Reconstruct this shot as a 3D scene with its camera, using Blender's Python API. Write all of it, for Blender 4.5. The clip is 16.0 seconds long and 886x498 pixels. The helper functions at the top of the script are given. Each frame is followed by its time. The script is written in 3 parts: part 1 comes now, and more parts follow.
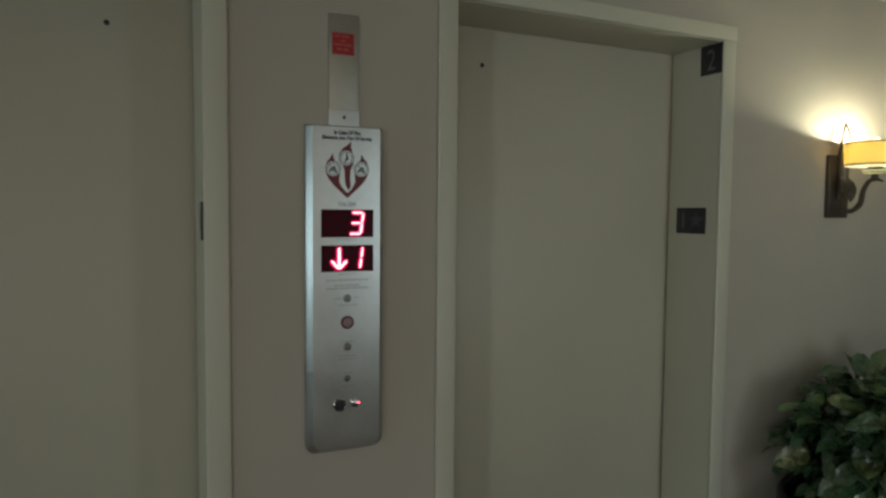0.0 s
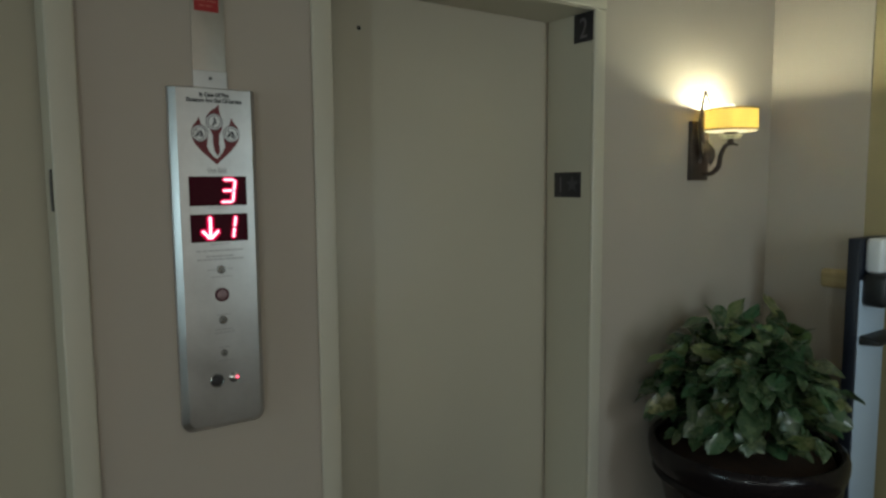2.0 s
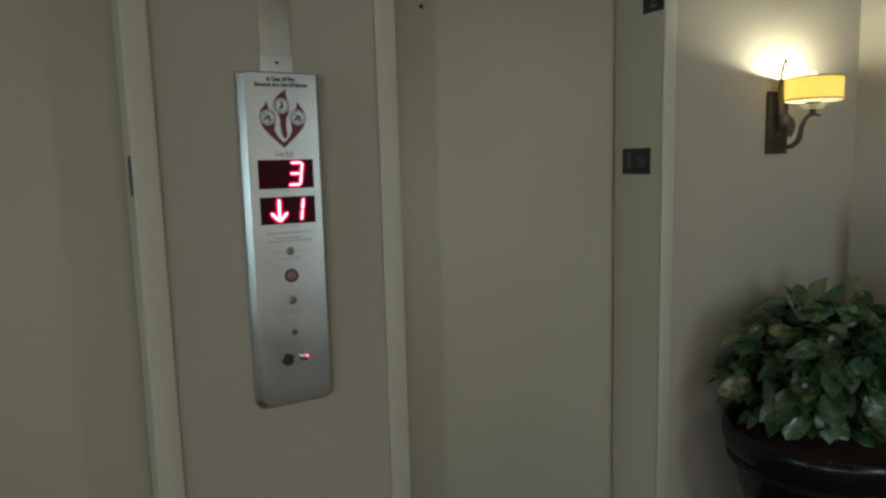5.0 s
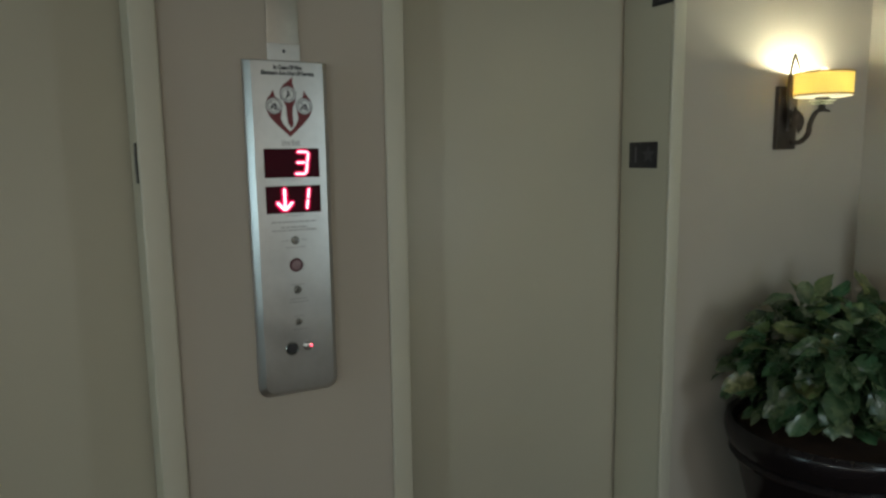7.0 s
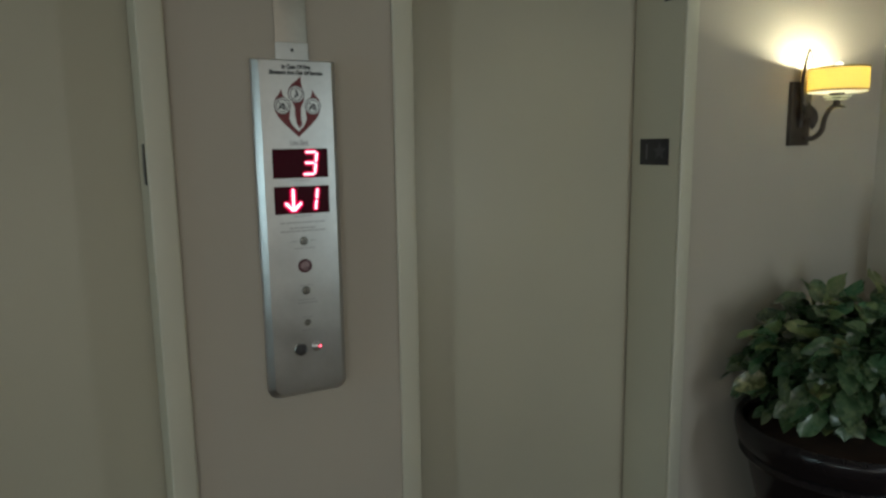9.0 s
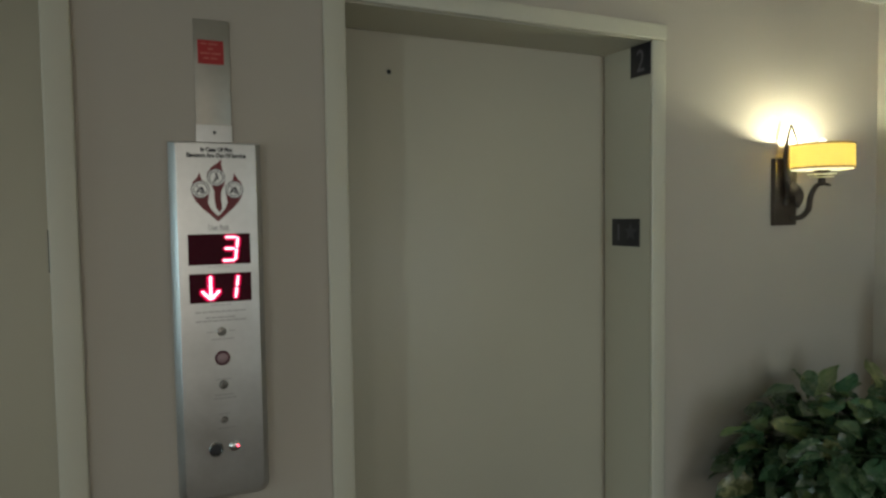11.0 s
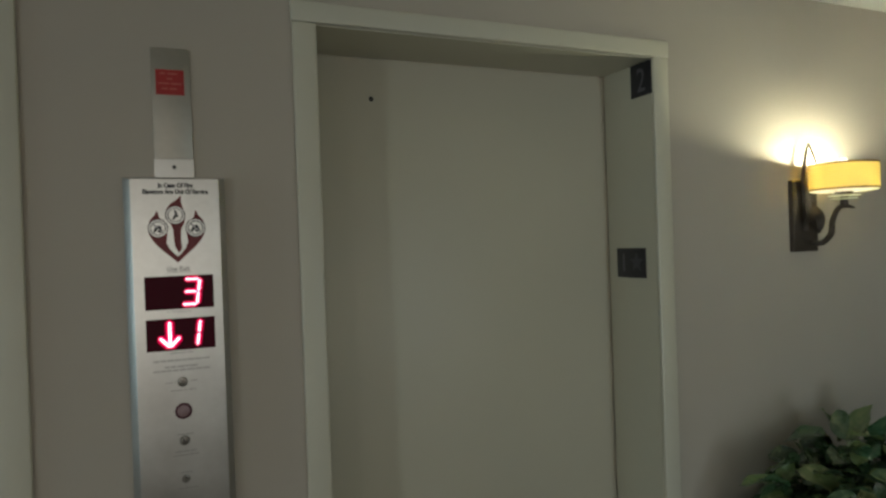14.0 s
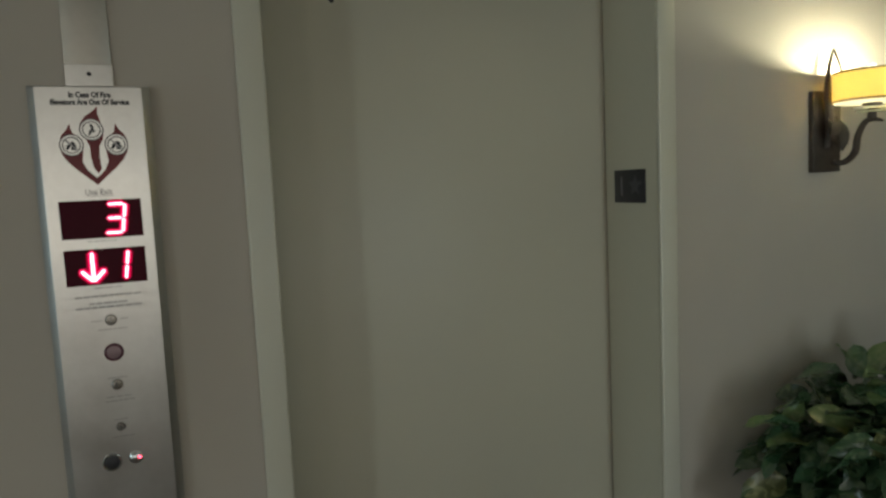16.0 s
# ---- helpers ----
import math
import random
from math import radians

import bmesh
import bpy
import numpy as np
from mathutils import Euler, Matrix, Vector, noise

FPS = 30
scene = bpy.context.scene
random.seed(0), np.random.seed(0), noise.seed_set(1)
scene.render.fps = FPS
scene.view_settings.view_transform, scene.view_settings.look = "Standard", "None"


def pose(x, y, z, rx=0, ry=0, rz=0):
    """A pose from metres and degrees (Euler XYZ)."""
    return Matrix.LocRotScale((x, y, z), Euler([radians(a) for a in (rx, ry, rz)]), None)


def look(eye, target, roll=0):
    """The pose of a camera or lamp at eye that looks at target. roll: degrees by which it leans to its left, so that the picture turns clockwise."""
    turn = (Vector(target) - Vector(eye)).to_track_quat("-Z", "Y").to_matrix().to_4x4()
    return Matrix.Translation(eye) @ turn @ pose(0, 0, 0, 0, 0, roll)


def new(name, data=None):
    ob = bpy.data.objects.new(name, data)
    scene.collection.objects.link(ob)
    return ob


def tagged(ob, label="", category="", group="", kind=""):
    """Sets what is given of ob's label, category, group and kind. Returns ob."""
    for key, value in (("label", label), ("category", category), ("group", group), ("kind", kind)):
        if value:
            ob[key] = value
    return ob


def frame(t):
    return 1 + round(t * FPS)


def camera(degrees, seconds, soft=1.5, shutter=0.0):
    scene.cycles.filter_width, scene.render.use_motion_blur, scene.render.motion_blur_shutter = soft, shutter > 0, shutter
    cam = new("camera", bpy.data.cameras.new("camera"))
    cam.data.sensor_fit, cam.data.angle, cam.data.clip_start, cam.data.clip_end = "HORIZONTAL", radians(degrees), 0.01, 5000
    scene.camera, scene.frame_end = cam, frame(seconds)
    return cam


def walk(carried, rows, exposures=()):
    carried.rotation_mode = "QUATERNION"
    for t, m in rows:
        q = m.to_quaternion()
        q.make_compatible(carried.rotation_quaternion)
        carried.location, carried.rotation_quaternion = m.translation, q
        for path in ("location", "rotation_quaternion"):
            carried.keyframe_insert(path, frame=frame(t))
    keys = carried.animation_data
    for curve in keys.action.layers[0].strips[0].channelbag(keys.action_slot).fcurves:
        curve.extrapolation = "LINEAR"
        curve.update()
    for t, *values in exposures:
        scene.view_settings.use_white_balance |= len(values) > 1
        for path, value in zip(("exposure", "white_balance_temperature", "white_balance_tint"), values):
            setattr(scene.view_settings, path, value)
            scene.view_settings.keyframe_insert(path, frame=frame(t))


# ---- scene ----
cam = camera(67.2, 16.0, soft=2.6)
PATH = [
    (0, (-0.87, -1.777, 1.52), (-0.021, 0.03, 1.402), 0.5),
    (0.5, (-0.849, -1.785, 1.523), (0.161, -0.066, 1.368), 0.1),
    (1, (-0.838, -1.791, 1.519), (0.283, -0.144, 1.347), 0.1),
    (1.5, (-0.829, -1.794, 1.509), (0.326, -0.173, 1.314), -0.1),
    (2, (-0.829, -1.785, 1.498), (0.29, -0.14, 1.3), -0.4),
    (2.5, (-0.826, -1.787, 1.5), (0.254, -0.114, 1.303), -0.7),
    (3, (-0.823, -1.78, 1.498), (0.229, -0.091, 1.298), -1.0),
    (3.5, (-0.828, -1.773, 1.5), (0.181, -0.06, 1.284), -1.3),
    (4, (-0.822, -1.775, 1.495), (0.141, -0.036, 1.267), -1.9),
    (4.2, (-0.823, -1.774, 1.497), (0.137, -0.0355, 1.262), -1.85),
    (6.3, (-0.829, -1.772, 1.5), (0.112, -0.0265, 1.232), -1.0),
    (6.5, (-0.829, -1.772, 1.5), (0.11, -0.026, 1.229), -1.0),
    (7, (-0.828, -1.768, 1.494), (0.113, -0.025, 1.217), -0.8),
    (7.5, (-0.828, -1.77, 1.483), (0.11, -0.025, 1.21), -0.8),
    (8, (-0.833, -1.769, 1.486), (0.101, -0.024, 1.202), -0.4),
    (8.2, (-0.838, -1.766, 1.504), (0.096, -0.024, 1.196), -0.4),
    (10.3, (-0.661, -1.734, 1.541), (0.229, 0.04, 1.29), -0.9),
    (10.5, (-0.614, -1.742, 1.554), (0.262, 0.043, 1.345), -0.7),
    (11, (-0.538, -1.749, 1.556), (0.313, 0.058, 1.455), -0.8),
    (11.5, (-0.478, -1.697, 1.553), (0.367, 0.115, 1.49), -1.9),
    (12, (-0.434, -1.616, 1.577), (0.396, 0.203, 1.574), -2.6),
    (12.5, (-0.413, -1.617, 1.588), (0.398, 0.211, 1.616), -2.4),
    (13, (-0.396, -1.67, 1.576), (0.399, 0.164, 1.63), -2.4),
    (13.5, (-0.388, -1.679, 1.571), (0.399, 0.159, 1.611), -2.1),
    (14, (-0.382, -1.664, 1.567), (0.407, 0.174, 1.555), -2.0),
    (14.5, (-0.373, -1.653, 1.566), (0.408, 0.187, 1.518), -1.8),
    (15, (-0.362, -1.645, 1.565), (0.418, 0.195, 1.492), -2.0),
    (15.5, (-0.321, -1.65, 1.547), (0.449, 0.193, 1.437), -2.2),
    (16, (-0.208, -1.518, 1.516), (0.536, 0.328, 1.325), -2.7),
]
walk(cam, [(t, look(eye, target, roll)) for t, eye, target, roll in PATH],
     exposures=((0, -0.23), (0.5, -0.24), (1.5, -0.21), (3.0, -0.11), (4.0, -0.08), (8.2, -0.08), (10.3, -0.03), (11.5, -0.09), (13.0, -0.16), (15.0, -0.15), (16.0, -0.09)))

# ---- light ----
world = bpy.data.worlds.new("world")
scene.world = world
world.use_nodes = True
wn = world.node_tree.nodes
sky = wn.new("ShaderNodeTexSky")
sky.sky_type, sky.sun_disc = "NISHITA", False
sky.sun_elevation, sky.sun_rotation = radians(35), radians(200)
world.node_tree.links.new(sky.outputs[0], wn["Background"].inputs[0])
wn["Background"].inputs[1].default_value = 0.08


def window_light(x, z, w, h, watts, colour):
    lamp = bpy.data.lights.new("window_light", "AREA")
    lamp.shape, lamp.size, lamp.size_y, lamp.energy, lamp.color = "RECTANGLE", w, h, watts, colour
    ob = new("window_light", lamp)
    ob.matrix_world = pose(x, SOUTH - 0.05, z, 90, 0, 0)
    return ob


SOUTH, WEST, EAST, CEIL = -6.0, -7.4, 2.28, 2.395
WINDOWS = [(-6.3, 0.8, 83.0, (0.79, 0.96, 1.0)), (-3.5, 0.7, 13.0, (0.95, 0.97, 0.95)), (-0.9, 2.4, 14.0, (0.94, 0.95, 0.94))]
for wx, ww, watts, colour in WINDOWS:
    window_light(wx, 1.35, ww, 1.5, watts, colour)
WWIN = (-2.3, -0.9, 0.5, 2.1)              # window in the end wall: y and z
end = window_light(0, 0, WWIN[1] - WWIN[0], WWIN[3] - WWIN[2], 48.0, (0.62, 0.92, 1.0))
end.matrix_world = pose(WEST - 0.06, (WWIN[0] + WWIN[1]) / 2, (WWIN[2] + WWIN[3]) / 2, 90, 0, -90)
BACK, RETURN = -2.75, 0.60                 # face and west end of an added, unseen wall piece behind
FILLWIN = (0.78, 1.48, 0.80, 1.95)            # added fill window in that piece: x and z
# fill light, turned east to brighten the wall below the sconce
side = window_light(0, 0, 0.50, FILLWIN[3] - FILLWIN[2], 16.0, (0.75, 0.93, 0.98))
side.matrix_world = pose((FILLWIN[0] + FILLWIN[1]) / 2, BACK - 0.14, (FILLWIN[2] + FILLWIN[3]) / 2, 90, 0, -42)


# ---- materials ----
def material(name, colour, rough=0.6, metal=0.0, vary=0.08, scale=6.0, fine=140.0, bump=0.1, spec=0.5, coat=0.0, island=0.0):
    m = bpy.data.materials.new(name)
    m.use_nodes = True
    nt = m.node_tree
    n, l = nt.nodes, nt.links
    b = n["Principled BSDF"]
    b.inputs["Metallic"].default_value = metal
    b.inputs["Specular IOR Level"].default_value = spec
    b.inputs["Coat Weight"].default_value = coat
    tc = n.new("ShaderNodeTexCoord")
    big, small = n.new("ShaderNodeTexNoise"), n.new("ShaderNodeTexNoise")
    big.inputs["Scale"].default_value, small.inputs["Scale"].default_value = scale, fine
    big.inputs["Detail"].default_value, small.inputs["Detail"].default_value = 5, 3
    l.new(tc.outputs["Object"], big.inputs["Vector"])
    l.new(tc.outputs["Object"], small.inputs["Vector"])
    mix = n.new("ShaderNodeMath")
    mix.operation = "MULTIPLY_ADD"
    mix.inputs[1].default_value = 0.35
    l.new(small.outputs["Fac"], mix.inputs[0])
    l.new(big.outputs["Fac"], mix.inputs[2])
    ramp = n.new("ShaderNodeMapRange")
    ramp.inputs["From Min"].default_value, ramp.inputs["From Max"].default_value = 0.35, 1.0
    ramp.inputs["To Min"].default_value, ramp.inputs["To Max"].default_value = 1 - vary, 1 + vary
    l.new(mix.outputs[0], ramp.inputs["Value"])
    value = ramp.outputs["Result"]
    if island:
        info = n.new("ShaderNodeObjectInfo")
        rnd = n.new("ShaderNodeMapRange")
        rnd.inputs["To Min"].default_value, rnd.inputs["To Max"].default_value = 1 - island, 1 + island
        l.new(info.outputs["Random"], rnd.inputs["Value"])
        mul = n.new("ShaderNodeMath")
        mul.operation = "MULTIPLY"
        l.new(value, mul.inputs[0])
        l.new(rnd.outputs["Result"], mul.inputs[1])
        value = mul.outputs[0]
    tint = n.new("ShaderNodeVectorMath")
    tint.operation = "SCALE"
    tint.inputs[0].default_value = colour
    l.new(value, tint.inputs["Scale"])
    l.new(tint.outputs[0], b.inputs["Base Color"])
    rr = n.new("ShaderNodeMapRange")
    rr.inputs["To Min"].default_value, rr.inputs["To Max"].default_value = max(0.02, rough - 0.08), min(1, rough + 0.08)
    l.new(big.outputs["Fac"], rr.inputs["Value"])
    l.new(rr.outputs["Result"], b.inputs["Roughness"])
    if bump:
        bn = n.new("ShaderNodeBump")
        bn.inputs["Strength"].default_value, bn.inputs["Distance"].default_value = bump, 0.002
        l.new(small.outputs["Fac"], bn.inputs["Height"])
        l.new(bn.outputs[0], b.inputs["Normal"])
    return m


def brushed(name, colour, rough, stretch=(1, 1, 70), strength=0.02):
    """Brushed metal: fine streaks along one axis."""
    m = material(name, colour, rough, 1.0, 0.11, 9.0, 60.0, 0.0)
    n, l = m.node_tree.nodes, m.node_tree.links
    tc, mp, ns, bn = (n.new("ShaderNode" + k) for k in ("TexCoord", "Mapping", "TexNoise", "Bump"))
    mp.inputs["Scale"].default_value = stretch
    ns.inputs["Scale"].default_value = 3.0
    l.new(tc.outputs["Object"], mp.inputs["Vector"])
    l.new(mp.outputs[0], ns.inputs["Vector"])
    l.new(ns.outputs["Fac"], bn.inputs["Height"])
    bn.inputs["Strength"].default_value, bn.inputs["Distance"].default_value = strength, 0.001
    l.new(bn.outputs[0], n["Principled BSDF"].inputs["Normal"])
    return m


def wood(name, dark, light, scale=(9, 9, 0.8), rough=0.35):
    m = material(name, light, rough, 0, 0.05, 3, 90, 0.03)
    n, l = m.node_tree.nodes, m.node_tree.links
    tc, mp, ns, rp = (n.new("ShaderNode" + k) for k in ("TexCoord", "Mapping", "TexNoise", "ValToRGB"))
    mp.inputs["Scale"].default_value = scale
    ns.inputs["Scale"].default_value, ns.inputs["Detail"].default_value, ns.inputs["Distortion"].default_value = 2.2, 8, 1.2
    rp.color_ramp.elements[0].position, rp.color_ramp.elements[1].position = 0.3, 0.75
    rp.color_ramp.elements[0].color, rp.color_ramp.elements[1].color = (*dark, 1), (*light, 1)
    l.new(tc.outputs["Object"], mp.inputs["Vector"])
    l.new(mp.outputs[0], ns.inputs["Vector"])
    l.new(ns.outputs["Fac"], rp.inputs["Fac"])
    l.new(rp.outputs["Color"], n["Principled BSDF"].inputs["Base Color"])
    return m


def glow(name, colour, strength):
    m = bpy.data.materials.new(name)
    m.use_nodes = True
    b = m.node_tree.nodes["Principled BSDF"]
    b.inputs["Base Color"].default_value = tuple(0.08 * c for c in colour) + (1,)
    b.inputs["Specular IOR Level"].default_value = 0.1
    b.inputs["Emission Color"].default_value, b.inputs["Emission Strength"].default_value = (*colour, 1), strength
    return m


def shade_cloth(name, colour, through_colour, share=0.7):
    """A thin sheet that lets a share of the light through, softened."""
    m = bpy.data.materials.new(name)
    m.use_nodes = True
    n, l = m.node_tree.nodes, m.node_tree.links
    n.remove(n["Principled BSDF"])
    d, t, mx, w = n.new("ShaderNodeBsdfDiffuse"), n.new("ShaderNodeBsdfTranslucent"), n.new("ShaderNodeMixShader"), n.new("ShaderNodeTexWave")
    d.inputs[0].default_value, t.inputs[0].default_value = (*colour, 1), (*through_colour, 1)
    w.inputs["Scale"].default_value = 180
    bn = n.new("ShaderNodeBump")
    bn.inputs["Strength"].default_value, bn.inputs["Distance"].default_value = 0.2, 0.001
    l.new(w.outputs["Fac"], bn.inputs["Height"])
    l.new(bn.outputs[0], d.inputs["Normal"])
    mx.inputs[0].default_value = share
    l.new(d.outputs[0], mx.inputs[1])
    l.new(t.outputs[0], mx.inputs[2])
    l.new(mx.outputs[0], n["Material Output"].inputs[0])
    return m


WALL = material("greige_wall_paint", (0.468, 0.410, 0.343), 0.75, 0, 0.06, 1.3, 320, 0.16, 0.3)
YELLOW = material("yellow_wall_paint", (0.37, 0.305, 0.17), 0.75, 0, 0.05, 1.3, 320, 0.16, 0.3)
WHITE = material("ceiling_paint", (0.78, 0.76, 0.70), 0.9, 0, 0.03, 2, 220, 0.2, 0.2)
TRIM = material("cream_enamel_trim", (0.572, 0.532, 0.430), 0.42, 0, 0.03, 3, 200, 0.06)
DOOR = material("cream_enamel_door", (0.530, 0.489, 0.386), 0.45, 0, 0.055, 1.1, 260, 0.08)
CARPET = material("brown_carpet", (0.14, 0.10, 0.07), 0.95, 0, 0.3, 9, 400, 0.8, 0.1)
STEEL = brushed("brushed_steel", (0.62, 0.62, 0.605), 0.33, (1, 1, 70))
STEEL_DULL = brushed("dull_steel", (0.455, 0.425, 0.37), 0.50, (1, 1, 70))
# the panel's steel, darkened to put the bevel's shade into the colour
STEEL_EDGE = brushed("shaded_steel_edge", (0.50, 0.49, 0.485), 0.34, (1, 1, 70))
CHROME = material("polished_chrome", (0.72, 0.72, 0.72), 0.28, 1.0, 0.03, 8, 80, 0)
DARKSTEEL = material("dark_button_metal", (0.035, 0.033, 0.036), 0.5, 0.2, 0.1, 40, 300, 0)
KEYMETAL = material("dark_key_switch_metal", (0.30, 0.29, 0.27), 0.26, 0.9, 0.1, 40, 300, 0)
KEYWAY = material("black_keyway", (0.01, 0.01, 0.01), 0.6, 0, 0.1)
FLAME = material("maroon_ink", (0.17, 0.018, 0.022), 0.45, 0, 0.06, 30, 300, 0)
INK = material("black_ink", (0.03, 0.03, 0.035), 0.5, 0, 0.05, 30, 300, 0)
GREYINK = material("grey_ink", (0.24, 0.23, 0.24), 0.5, 0, 0.05, 30, 300, 0)
DARKRING = material("dark_grey_ink", (0.12, 0.11, 0.12), 0.5, 0, 0.05, 30, 300, 0)
FAINTINK = material("faint_print", (0.41, 0.40, 0.40), 0.5, 0, 0.05, 30, 300, 0)
REDLABEL = material("red_label", (0.38, 0.018, 0.018), 0.5, 0, 0.08, 30, 300, 0.02)
REDTEXT = material("pink_print", (0.50, 0.12, 0.09), 0.5, 0, 0.05, 30, 300, 0)
WINDOWRED = material("dark_red_display_window", (0.055, 0.001, 0.008), 0.45, 0, 0.1, 20, 200, 0, 0.12)
LED = glow("red_led", (1.0, 0.76, 0.86), 2.0)
# bloom round the lit bars, put in as two wider glowing layers
LEDHALO = glow("red_led_halo", (1.0, 0.004, 0.11), 1.5)
LEDFAINT = glow("red_led_bleed", (1.0, 0.0, 0.07), 0.40)
LEDSMALL = glow("small_red_led", (1.0, 0.09, 0.15), 5.0)
BUTTONPINK = material("pink_grey_button", (0.30, 0.20, 0.21), 0.35, 0.2, 0.08, 60, 300, 0)
BUTTONRING = material("maroon_button_ring", (0.10, 0.03, 0.04), 0.35, 0.3, 0.08, 60, 300, 0)
PLATE = material("black_sign_plate", (0.018, 0.016, 0.021), 0.34, 0, 0.15, 40, 300, 0.1)
RAISED = material("grey_raised_print", (0.13, 0.12, 0.135), 0.5, 0, 0.15, 40, 300, 0.1)
RAISED_DIM = material("dark_raised_print", (0.050, 0.048, 0.055), 0.5, 0, 0.15, 40, 300, 0.1)
BRONZE = material("dark_bronze", (0.082, 0.062, 0.048), 0.5, 0.5, 0.25, 25, 160, 0.5)
BRONZE_LEAF = material("worn_bronze_leaf", (0.085, 0.068, 0.055), 0.42, 0.5, 0.3, 25, 160, 0.5)
SHADE = shade_cloth("amber_linen_shade", (0.86, 0.76, 0.46), (1.0, 0.825, 0.40))
FROST = shade_cloth("frosted_diffuser", (0.94, 0.94, 0.93), (0.98, 0.98, 0.97), 0.93)
DISH = shade_cloth("pale_frosted_glass", (0.93, 0.92, 0.82), (0.97, 0.96, 0.86))
SHADERIM = material("shade_rim_tape", (0.30, 0.17, 0.06), 0.8, 0, 0.1, 60, 300, 0.1)
BULB = glow("lit_bulb", (0.95, 0.985, 0.72), 920.0)
POT = material("dark_brown_glaze", (0.010, 0.007, 0.008), 0.22, 0, 0.3, 8, 60, 0.10, 0.30, 0.0)
SOIL = material("potting_soil", (0.050, 0.024, 0.013), 0.95, 0, 0.4, 30, 200, 1.0)


def foliage(name, colour, pale, rough, pale_from):
    """Glossy leaf with paler blotches and a hue that varies from leaf to leaf."""
    m = material(name, colour, rough, 0, 0.3, 18, 120, 0.3, 0.6, 0.15, 0.45)
    n, l = m.node_tree.nodes, m.node_tree.links
    b = n["Principled BSDF"]
    tint = b.inputs["Base Color"].links[0].from_socket
    tc, info, add, ns, rp, mx, hs, hue = (n.new("ShaderNode" + k) for k in ("TexCoord", "ObjectInfo", "VectorMath", "TexNoise", "MapRange", "MixRGB", "HueSaturation", "MapRange"))
    ns.inputs["Scale"].default_value, ns.inputs["Detail"].default_value, ns.inputs["Distortion"].default_value = 34, 4, 0.8
    l.new(tc.outputs["Object"], add.inputs[0])
    l.new(info.outputs["Location"], add.inputs[1])
    l.new(add.outputs[0], ns.inputs["Vector"])
    rp.inputs["From Min"].default_value, rp.inputs["From Max"].default_value = pale_from, pale_from + 0.16
    l.new(ns.outputs["Fac"], rp.inputs["Value"])
    l.new(rp.outputs["Result"], mx.inputs["Fac"])
    l.new(tint, mx.inputs["Color1"])
    mx.inputs["Color2"].default_value = (*pale, 1)
    hue.inputs["To Min"].default_value, hue.inputs["To Max"].default_value = 0.465, 0.54
    l.new(info.outputs["Random"], hue.inputs["Value"])
    l.new(hue.outputs["Result"], hs.inputs["Hue"])
    l.new(mx.outputs["Color"], hs.inputs["Color"])
    l.new(hs.outputs["Color"], b.inputs["Base Color"])
    return m


LEAF = foliage("dark_green_leaf", (0.047, 0.090, 0.040), (0.108, 0.150, 0.070), 0.28, 0.48)
LEAFLIGHT = foliage("yellow_green_leaf", (0.115, 0.150, 0.050), (0.23, 0.245, 0.110), 0.30, 0.48)
STEM = material("green_stem", (0.05, 0.055, 0.022), 0.6, 0, 0.2, 30, 200, 0.2)
NAVY = material("navy_black_plastic", (0.012, 0.015, 0.026), 0.45, 0, 0.15, 12, 200, 0.05)
BLACK = material("black_plastic", (0.014, 0.014, 0.015), 0.4, 0, 0.15, 12, 200, 0.08)
WHITEPL = material("white_panel_plastic", (0.50, 0.61, 0.75), 0.4, 0, 0.03, 6, 200, 0.03)
BOTTLE = material("white_bottle_plastic", (0.75, 0.76, 0.77), 0.3, 0, 0.04, 12, 200, 0.02)
PURPLE = material("purple_print", (0.13, 0.10, 0.36), 0.5, 0, 0.1)
HONEY = wood("honey_oak", (0.34, 0.25, 0.12), (0.46, 0.36, 0.19), (2, 0.6, 9))
CHERRY = wood("cherry_laminate", (0.26, 0.075, 0.018), (0.42, 0.15, 0.045))
VINYL = wood("grey_vinyl_plank", (0.20, 0.19, 0.18), (0.42, 0.40, 0.38), (1, 9, 1), 0.45)
CABLIGHT = glow("cab_light_panel", (1.0, 0.97, 0.92), 5.0)


# ---- mesh helpers ----
def box(bm, x0, x1, y0, y1, z0, z1, bevel=0.0, seg=2):
    vs = [bm.verts.new((x, y, z)) for x in (x0, x1) for y in (y0, y1) for z in (z0, z1)]
    fs = [bm.faces.new([vs[i] for i in q]) for q in ((0, 1, 3, 2), (4, 6, 7, 5), (0, 4, 5, 1), (2, 3, 7, 6), (0, 2, 6, 4), (1, 5, 7, 3))]
    if bevel:
        es = list({e for f in fs for e in f.edges})
        bmesh.ops.bevel(bm, geom=es, offset=bevel, segments=seg, affect="EDGES", profile=0.5)
    return bm


def lathe(bm, centre, profile, seg=32, axis="z", close=False):
    """Turn rows of (radius, height) round an axis through centre."""
    rings = []
    for r, h in profile:
        ring = []
        for k in range(seg):
            a = 2 * math.pi * k / seg
            p = (r * math.cos(a), r * math.sin(a), h) if axis == "z" else (r * math.cos(a), h, r * math.sin(a))
            ring.append(bm.verts.new(Vector(centre) + Vector(p)))
        rings.append(ring)
    pairs = list(zip(rings, rings[1:])) + ([(rings[-1], rings[0])] if close else [])
    for a, b in pairs:
        for k in range(seg):
            bm.faces.new((a[k], a[(k + 1) % seg], b[(k + 1) % seg], b[k]))
    if not close:
        for ring in (rings[0], rings[-1]):
            bm.faces.new(ring)
    return bm


